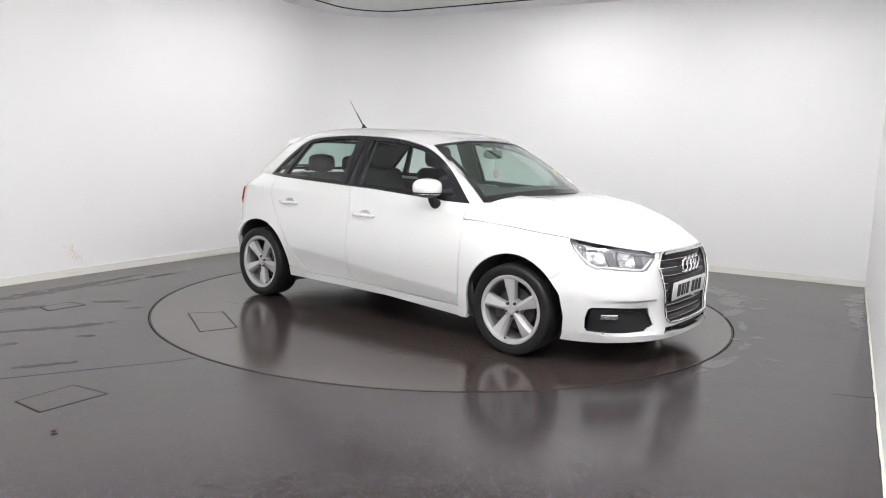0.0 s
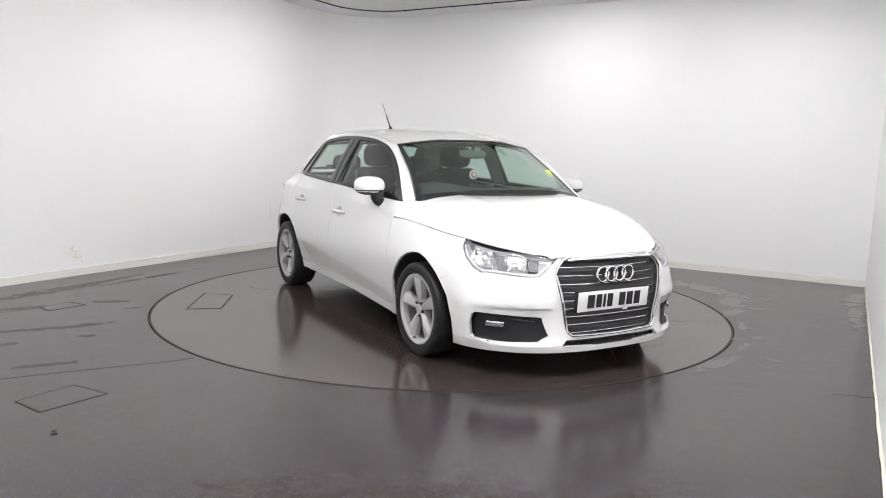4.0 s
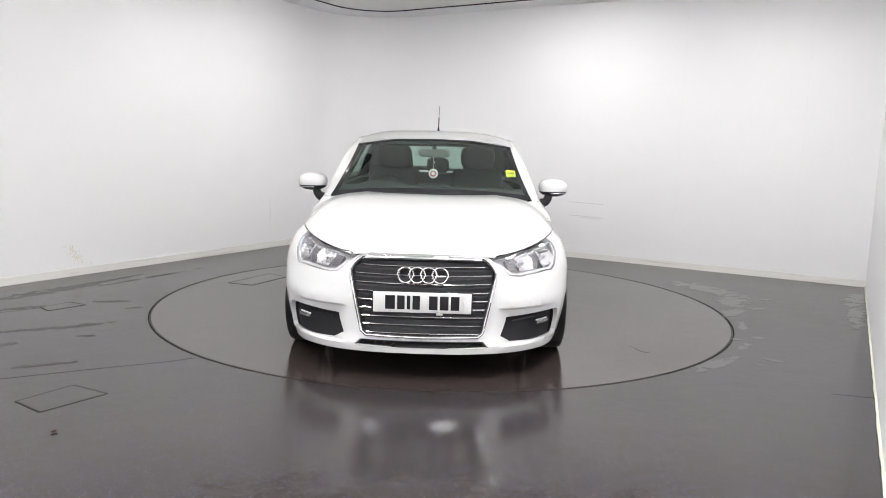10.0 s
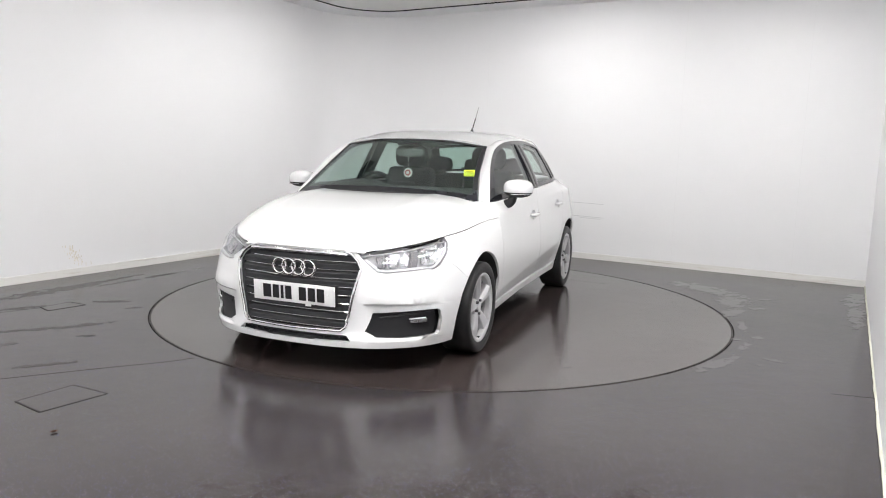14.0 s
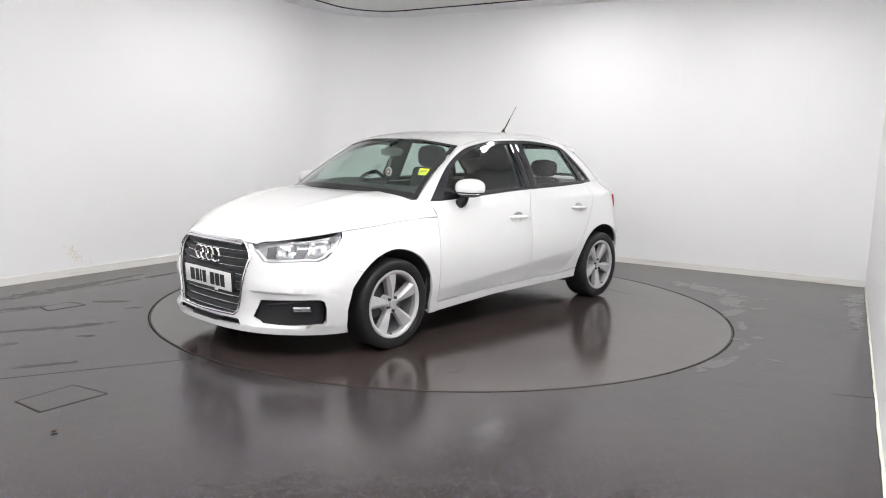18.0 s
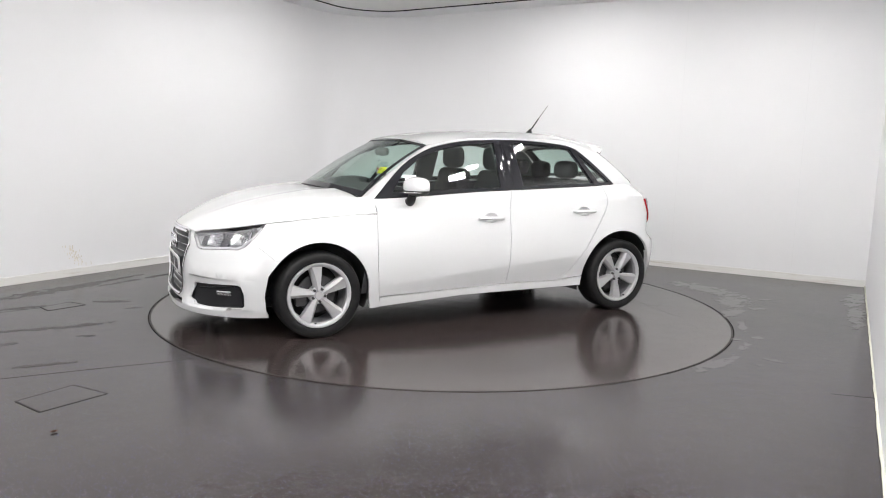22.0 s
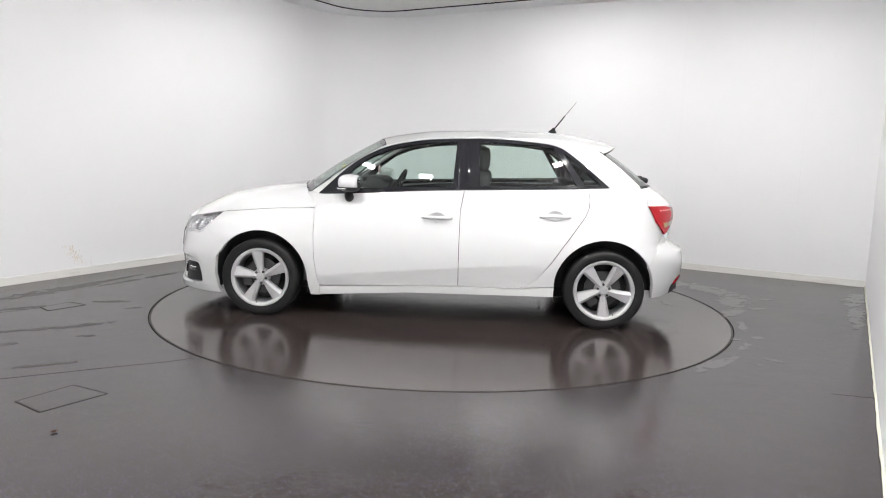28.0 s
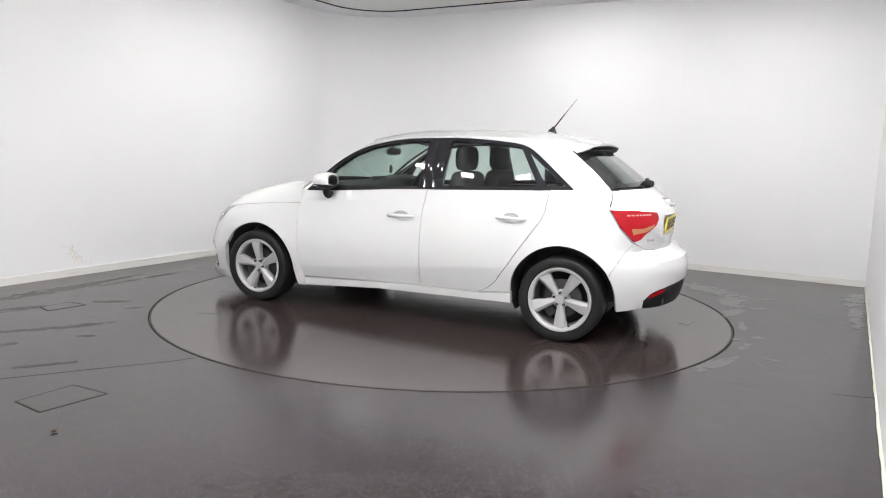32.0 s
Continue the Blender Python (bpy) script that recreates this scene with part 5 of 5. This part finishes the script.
def grille(car):
    fn = sunk(front, 0.055)
    back = panel("grille", GRILLE_LINE, fn, SLATGREY, car, "dark grey grille with chrome-edged slats", depth=-0.050, inset=0.004, step=0.05)
    out = sunk(front, -0.009)
    ring = [out(*q) for q in dense(GRILLE_LINE, 0.02)]
    tube("grille_frame", ring, 0.0082, CHROME, back, "chrome surround", k=8, closed=True)
    top = [out(f_y(y, 0.660), 0.660 - 0.008 * (abs(y) / 0.31) ** 4) for y in np.linspace(-0.318, 0.318, 33)]
    tube("top_bar", [(x + 0.001, y, z) for x, y, z in top], 0.0095, CHROME, back, "bright chrome top bar", k=10)
    GZ = np.array([z for _, z in GRILLE[1:-1]])[::-1]
    GY = np.array([y for y, _ in GRILLE[1:-1]])[::-1]
    for i in range(9):
        z = 0.634 - 0.0452 * i
        w = float(np.interp(z, GZ, GY)) - 0.014
        ys = np.linspace(-w, w, 27)
        def row(off, zz):
            return [(front(f_y(y, z), z)[0] - off - 0.010, y, zz) for y in ys]
        sl = loft("slat", [row(0.030, z - 0.0185), row(0.013, z - 0.016), row(0.010, z + 0.010), row(0.022, z + 0.017), row(0.040, z + 0.018)], SLATGREY, back, thick=0.003, flip=False)
        tube("slat_edge", [(x, y, zz) for x, y, zz in row(0.0095, z - 0.0172)], 0.0026, CHROME, sl, "thin chrome edge", k=6)
    for i in range(4):
        y = -0.092 + 0.0613 * i
        x = front(f_y(abs(y), 0.575), 0.575)[0] - 0.012
        pts = [(x, y + 0.0415 * math.cos(w), 0.575 + 0.0415 * math.sin(w)) for w in np.linspace(0, 2 * math.pi, 40, endpoint=False)]
        tube("emblem_ring", pts, 0.0075, CHROME, back, "chrome emblem ring", k=8, closed=True)
    plate(back, 2.018, 0.428, 4, PLATE_W, "number_plate", 1)
    part("plate_mount", box(1.985, 2.013, -0.268, 0.268, 0.366, 0.490, None, 0.004), TRIM, back)
    # lower intake
    panel("lower_intake", LOW_LINE, sunk(front, 0.035), TRIM, car, "black lower air intake", depth=-0.03, inset=0.003, step=0.04)
    # tow eye cover
    sq = [(-f_y(0.44, 0.44) - dx, 0.437 + dz) for dx, dz in ((0, -0.022), (0.04, -0.022), (0.046, -0.016), (0.046, 0.016), (0.04, 0.022), (0, 0.022))]
    panel("tow_cover", sq, sunk(front, -0.0015), PAINT, car, "small white tow eye cover", depth=0.004, step=0.02, inset=0)


def fog(car, m):
    fl = nose_line(FOG)
    fn = sunk(front, 0.030)
    ins = panel("fog_insert", fl, fn, TRIM, car, "black plastic fog lamp insert", depth=-0.016, mirror=m, inset=0.003, step=0.03)
    g = sunk(front, 0.026)
    rib = [g(*q) for q in nose_line([("y", 0.50, 0.318), ("y", 0.60, 0.332), ("x", 1.80, 0.346), ("x", 1.765, 0.348)])]
    tube("rib", [(x, m * y, z) for x, y, z in spline(rib, 16)], 0.006, TRIM, ins, k=6)
    h = sunk(front, 0.024)
    rows = []
    for z in (0.289, 0.310):
        rows.append([h(*q) for q in [(s, z) for s in np.linspace(f_y(0.645, z), f_y(0.715, z), 9)]])
    rows = np.array(rows) * [1, m, 1]
    loft("fog_lamp", rows, SILVER, ins, "small clear running lamp", thick=0.012, flip=m < 0)
    rows2 = [np.array(rows[1]) + [0.004, 0, 0.004], np.array(rows[1]) + [0.004, 0, -0.003]]
    loft("lamp_strip", rows2, PLATE_W, ins, "white lamp strip", thick=0.004, flip=m > 0)


def door_mirror(car, m):
    c, d = (0.572, m * 0.866, 0.990), (0.086, 0.102, 0.062)
    mir = part("door_mirror", cut_back(superell(bmesh.new(), c, d, 2.4, 36, 16, -0.46, 1.0), c[0] - 0.058), PAINT, car, "white door mirror on a black foot", sharp=50)
    part("lower_shell", cut_back(superell(bmesh.new(), (c[0] - 0.001, c[1], c[2] - 0.001), (0.088, 0.104, 0.064), 2.4, 36, 8, -0.97, -0.42), c[0] - 0.060), TRIM, mir, "black lower shell")
    part("mirror_glass", superell(bmesh.new(), (c[0] - 0.0595, c[1], c[2] + 0.003), (0.003, 0.066, 0.042), 3, 28, 10), MIRROR, mir, "mirror glass")
    pts = spline([(0.585, m * 0.842, 0.945), (0.592, m * 0.828, 0.905), (0.592, m * 0.806, 0.882), (0.590, m * 0.775, 0.882)], 12)
    tube("foot", pts, [0.026, 0.027, 0.028, 0.029, 0.030, 0.030, 0.031, 0.031, 0.031, 0.031, 0.030, 0.028], TRIM, mir, "black foot", k=12)
    tube("indicator", [(0.578 + 0.087 * math.cos(w), m * (0.868 + 0.092 * math.sin(w)), 0.951) for w in np.linspace(-0.3, 1.5, 14)], 0.004, SILVER, mir, "clear indicator strip", k=6)


TAILLAMP = [("x", -1.519, 0.884), ("x", -1.66, 0.879), ("y", 0.60, 0.873), ("y", 0.44, 0.862), ("y", 0.425, 0.82), ("y", 0.47, 0.775), ("y", 0.58, 0.722), ("x", -1.69, 0.692), ("x", -1.66, 0.678), ("x", -1.584, 0.772)]


def tail_details(car):
    def line(rows):
        return [((r_y(a, z) if k == "y" else r_x(a, z)), z) for k, a, z in rows]
    for m in (1, -1):
        tl = panel("tail_light", line(TAILLAMP), sunk(rear, -0.013), REDLENS, car, "red tail light with an amber and clear lower strip", depth=0.014, mirror=m, inset=0.002, step=0.025)
        panel("indicator", line([("y", 0.69, 0.765), ("y", 0.60, 0.765), ("y", 0.49, 0.787), ("y", 0.50, 0.770), ("y", 0.58, 0.742), ("y", 0.68, 0.728)]), sunk(rear, -0.0155), AMBER, tl, "amber and clear indicator strip", depth=0.004, mirror=m, inset=0, step=0.02)
        for k in range(7):
            y = 0.52 + 0.028 * k
            panel("light_dash", line([("y", y, 0.853), ("y", y + 0.018, 0.854), ("y", y + 0.018, 0.845), ("y", y, 0.844)]), sunk(rear, -0.0155), PALERED, tl, "pale reflecting dash", depth=0.004, mirror=m, inset=0, step=0.02)
        # reflector in the lower bumper
        panel("rear_reflector", line([("y", 0.605, 0.328), ("y", 0.55, 0.346), ("y", 0.47, 0.360), ("y", 0.47, 0.338), ("y", 0.55, 0.322), ("y", 0.595, 0.308)]), sunk(rear, -0.004), REDLENS, car, "red reflector", depth=0.008, mirror=m, inset=0, step=0.03)
    well = panel("plate_well", PLATE_WELL, sunk(rear, 0.036), PAINT, car, "white recess for the plate", depth=-0.032, inset=0.002, step=0.05)
    plate(well, -1.804, 0.762, -8, PLATE_Y, "rear_number_plate", -1)
    tube("handle_strip", [(rear(r_y(y, 0.838), 0.838)[0] - 0.004, y, 0.838) for y in np.linspace(-0.30, 0.30, 21)], 0.007, PAINT, car, "white strip above the plate", k=8)
    for i in range(4):
        y = -0.066 + 0.044 * i
        pts = [(rear(r_y(y, 0.915), 0.915 + 0.030 * math.sin(w))[0] - 0.003, y + 0.030 * math.cos(w), 0.915 + 0.030 * math.sin(w)) for w in np.linspace(0, 2 * math.pi, 28, endpoint=False)]
        tube("emblem_ring", pts, 0.0045, CHROME, car, "chrome emblem ring", k=6, closed=True)
    bx = rear(r_y(0.5, 0.684), 0.684)[0]
    bd = part("badge", box(-0.004, 0.003, -0.04, 0.04, -0.009, 0.009, None, 0.002), CHROME, car, "small chrome badge")
    bd.matrix_basis = pose(bx, 0.5, 0.684, 0, 0, -22)
    for y in (0.395, 0.315):
        b = part("exhaust_tip", lathe([(0, 0.026), (0.002, 0.029), (-0.12, 0.029), (-0.12, 0.026)], "y", 28), BARREL, car, "dull dark steel exhaust tip")
        b.matrix_basis = pose(-1.842, y, 0.262, -4, 0, 90)
        b2 = part("exhaust_bore", lathe([(-0.06, 0.001), (-0.06, 0.027), (-0.07, 0.027), (-0.07, 0.001)], "y", 20), BLACKGAP, car)
        b2.matrix_basis = b.matrix_basis.copy()
    # rear wiper
    w = part("rear_wiper", superell(bmesh.new(), (-1.632, 0.0, 1.036), (0.040, 0.032, 0.028), 2.5, 16, 8), TRIM, car, "black rear wiper")
    tube("wiper_arm", spline([(-1.615, 0.0, 1.062), (-1.60, -0.12, 1.062), (-1.575, -0.34, 1.055)], 10), 0.011, TRIM, w, k=6)


def fuel_flap(car):
    """Round filler flap in the right rear quarter."""
    out = [(-1.275 + 0.078 * math.copysign(abs(math.cos(w)) ** 0.75, math.cos(w)), 0.846 + 0.074 * math.copysign(abs(math.sin(w)) ** 0.75, math.sin(w))) for w in np.linspace(0, 2 * math.pi, 30, endpoint=False)]
    rim = panel("fuel_flap", out, sunk(side, -0.0003), PAINT, car, "white round fuel filler flap", depth=0.003, mirror=-1, inset=-0.0012, step=0.03)
    panel("flap_skin", out, sunk(side, -0.0012), PAINT, rim, "white flap skin", depth=0.003, mirror=-1, inset=0.0008, step=0.03)


def antenna(car):
    b = part("antenna", lathe([(0.0, 0.001), (0.0, 0.030), (0.012, 0.024), (0.030, 0.012), (0.045, 0.007), (0.045, 0.001)], "z", 20), TRIM, car, "thin black roof antenna leaning back")
    b.matrix_basis = pose(-0.893, 0, 1.392, 0, -12, 0) @ Matrix.Diagonal((1.3, 0.8, 1, 1))
    tube("lower_mast", [(-0.905, 0, 1.425), (-0.985, 0, 1.530)], 0.0052, TRIM, car, "black mast", k=8)
    tube("upper_mast", [(-0.984, 0, 1.529), (-1.072, 0, 1.640)], 0.0026, STEEL, car, "thin steel mast", k=6)


def wipers(car):
    for y0, y1 in ((-0.42, 0.10), (0.05, 0.55)):
        pts = [(1.055 - 0.10 * (abs(y) / 0.6) ** 2 + 0.0, y, 0.948 - 0.030 * (abs(y) / 0.55) ** 2) for y in np.linspace(y0, y1, 14)]
        tube("windscreen_wiper", pts, 0.009, TRIM, car, "black wiper blade", k=6)


def seat(car, x, y, w, front_seat=True):
    s = part("seat", box(-0.25, 0.25, -w / 2, w / 2, 0.30, 0.52, None, 0.06, 3), CLOTH, car, "black cloth front seat" if front_seat else "black cloth rear bench")
    s.matrix_basis = pose(x, y, 0)
    bm = box(-0.065, 0.065, -w / 2, w / 2, 0.0, 0.64 if front_seat else 0.58, None, 0.055, 3)
    for v in bm.verts:
        if v.co.z > 0.35:
            v.co.y *= 0.86
    b = part("backrest", bm, CLOTH, s)
    b.matrix_basis = pose(-0.235, 0, 0.46, 0, -14, 0)
    return s


def headrest(s, x, y, z, w=0.27, h=0.165):
    bm = superell(bmesh.new(), (0, 0, 0), (0.058, w / 2, h / 2), 3.0, 24, 12)
    hr = part("headrest", bm, CLOTH, s, "black headrest on steel posts")
    hr.matrix_basis = pose(x - s.location.x, y - s.location.y, z)
    for dy in (-0.055, 0.055):
        p = part("post", box(-0.006, 0.006, -0.006, 0.006, -h / 2 - 0.07, -h / 2 + 0.02), STEEL, hr)
        p.location = (0, dy, 0)


def interior(car):
    for y in (0.35, -0.35):
        s = seat(car, 0.02, y, 0.50)
        headrest(s, -0.345, y, 1.178, 0.29, 0.20)
    s = seat(car, -0.66, 0.0, 1.22, False)
    for y, z in ((0.36, 1.10), (0.0, 1.09), (-0.36, 1.10)):
        headrest(s, -1.03, y, z, 0.25 if y else 0.21, 0.155)
    # dashboard
    B = [(0.86, 0.898), (0.78, 0.938), (0.66, 0.955), (0.52, 0.950), (0.46, 0.915), (0.48, 0.75), (0.60, 0.55)]
    rows = []
    for x, z in B:
        rows.append([(x + 0.06 * (1 - (y / 0.7) ** 2) * (1 if x > 0.7 else 0.2), y, z + 0.030 * math.exp(-((y + 0.35) / 0.17) ** 2) * (1 if z > 0.9 and x < 0.75 else 0)) for y in np.linspace(-0.655, 0.655, 29)])
    dash = loft("dashboard", rows, DASH, car, "dark grey dashboard", thick=0.02)
    part("instrument_hood", superell(bmesh.new(), (0.56, -0.35, 0.955), (0.12, 0.19, 0.055), 2.3, 24, 10, -0.2, 1.0), DASH, dash)
    part("screen", box(0.60, 0.625, -0.105, 0.105, 0.955, 1.002, None, 0.006), TRIM, dash, "folding centre screen")
    sw = new("steering_wheel")
    sw.parent = car
    sw.matrix_basis = pose(0.40, -0.35, 0.890, 0, -24, 0)
    tube("wheel_rim", [(0, 0.172 * math.cos(w), 0.172 * math.sin(w)) for w in np.linspace(0, 2 * math.pi, 40, endpoint=False)], 0.015, TRIM, sw, "black leather rim", k=10, closed=True)
    part("wheel_hub", superell(bmesh.new(), (0.015, 0, -0.01), (0.035, 0.075, 0.065), 2.6, 20, 10), TRIM, sw)
    for a in (0, 180, 270):
        w = radians(a)
        tube("wheel_spoke", [(0.01, 0.05 * math.cos(w), 0.05 * math.sin(w)), (0, 0.175 * math.cos(w), 0.175 * math.sin(w))], 0.014, TRIM, sw, k=8)
    tube("column", [(0.02, 0, 0), (0.25, 0, -0.02)], 0.04, TRIM, sw, k=12)
    # rear-view mirror, charm and sticker
    rv = part("rear_view_mirror", superell(bmesh.new(), (0.475, 0.002, 1.212), (0.022, 0.116, 0.034), 3.0, 24, 12), GREYTRIM, car, "grey rear-view mirror")
    tube("stem", [(0.478, 0.002, 1.235), (0.49, 0.002, 1.280)], 0.014, TRIM, rv, k=8)
    part("sensor_cover", box(0.44, 0.52, -0.085, 0.085, 1.262, 1.282, None, 0.008), TRIM, rv)
    ch = part("hanging_charm", lathe([(0.004, 0.001), (0.005, 0.026), (0.003, 0.034), (-0.003, 0.034), (-0.005, 0.026), (-0.004, 0.001)], "y", 32), PLATE_W, car, "round white and red charm on a string")
    ch.matrix_basis = pose(0.503, 0.0, 1.064, 0, 0, 90)
    part("charm_face", lathe([(0.0075, 0.001), (0.007, 0.023), (-0.007, 0.023), (-0.0075, 0.001)], "y", 28), REDDISC, ch, "red printed face")
    part("charm_centre", lathe([(0.010, 0.001), (0.009, 0.013), (-0.009, 0.013), (-0.010, 0.001)], "y", 20), PLATE_W, ch)
    tube("string", [(0.503, 0.0, 1.097), (0.498, 0.0, 1.185)], 0.0018, PLATE_W, car, k=5)
    part("bead", superell(bmesh.new(), (0.501, 0.0, 1.140), (0.006, 0.006, 0.009), 2, 10, 6), SILVER, car)
    st = part("sticker", box(-0.036, 0.036, -0.001, 0.001, -0.027, 0.027), YELLOW, car, "yellow paper sticker inside the windscreen", smooth=False)
    st.matrix_basis = Matrix.Translation((0.696, 0.548, 1.084)) @ (Vector((0.78, 0.25, 0.62)).to_track_quat("Y", "Z").to_matrix().to_4x4())
    for dz in (0.012, 0.002):
        part("print_bar", box(-0.028, 0.028, -0.0016, 0.0016, dz - 0.0015, dz + 0.0015), INK, st, smooth=False)
    # lining: dark inner shell below the belt, pale roof lining, grey pillar trim
    for m in (1, -1):
        out = [(0.93, 0.25), (0.88, 0.88), *[(x, BELT(x) - 0.012) for x in np.linspace(0.8, -1.45, 20)], (-1.50, 0.70), (-1.50, 0.60), *[(-WX + 0.36 * math.cos(radians(a)), 0.285 + 0.36 * math.sin(radians(a))) for a in np.linspace(120, 0, 14)], (-0.87, 0.25)]
        panel("door_lining", out, sunk(side, 0.045), DASH, car, "dark inner door lining", mirror=m, depth=0.004, step=0.09, inset=0)
        b = [lean(x, z, 0.024) for x, z in ((0.80, 0.92), (0.60, 1.10), (0.40, 1.215), (0.22, 1.266), (0.0, 1.297), (-0.4, 1.310), (-0.75, 1.290), (-0.88, 1.262), (-0.98, 1.205), (-1.12, 1.10), (-1.26, 1.0))]
        a = [(0.93, 0.64, 0.91), (0.62, 0.585, 1.095), (0.346, 0.54, 1.25), (0.2, 0.545, 1.29), (0, 0.56, 1.30), (-0.4, 0.565, 1.308), (-0.8, 0.56, 1.30), (-1.0, 0.545, 1.275), (-1.19, 0.52, 1.232), (-1.34, 0.56, 1.11), (-1.47, 0.60, 1.005)]
        rows = np.array([spline(a, 40), spline(b, 40)]) * [1, m, 1]
        loft("pillar_trim", rows, GREYTRIM, car, "grey inner pillar trim", thick=0.004, flip=m < 0)
        bp = np.array([[lean(x, z, 0.035) for z in np.linspace(0.96, 1.30, 6)] for x in (-0.16, -0.24, -0.33)]) * [1, m, 1]
        loft("pillar_lining", bp, GREYTRIM, car, thick=0.012, flip=m < 0)
    rf = [(0.40, 0.0), (0.33, 0.53), (0.0, 0.575), (-0.8, 0.57), (-1.15, 0.52), (-1.22, 0.0)]
    panel("headliner", rf + [(x, -y) for x, y in rf[::-1][1:-1]], lambda x, y: (x, y, roof(x, y)[2] - 0.035), LINER, car, "pale grey roof lining", step=0.12, depth=0.004, inset=0)
    part("parcel_shelf", box(-1.55, -1.10, -0.60, 0.60, 0.955, 0.975, None, 0.006), DASH, car, "black parcel shelf")
    part("bulkhead", box(0.90, 0.93, -0.60, 0.60, 0.20, 0.86), BLACKGAP, car)
    part("boot_back", box(-1.60, -1.56, -0.48, 0.48, 0.25, 0.90), BLACKGAP, car)


for m in (1, -1):
    headlight(CAR, m)
    fog(CAR, m)
    door_mirror(CAR, m)
grille(CAR)
tail_details(CAR)
fuel_flap(CAR)
antenna(CAR)
wipers(CAR)
interior(CAR)

# the car stands off the turntable's centre
for ob in CAR.children:
    ob.location = ob.location + Vector((OX, OY, 0))


# ---------------------------------------------------------------- what moves
def motions():
    """Turntable and car turn together at a steady rate."""
    for thing in (TABLE, CAR):
        walk(thing, [(t, pose(0, 0, 0, 0, 0, -85.4265 - 5.1725 * (t - 9))) for t in range(0, 33)])


motions()
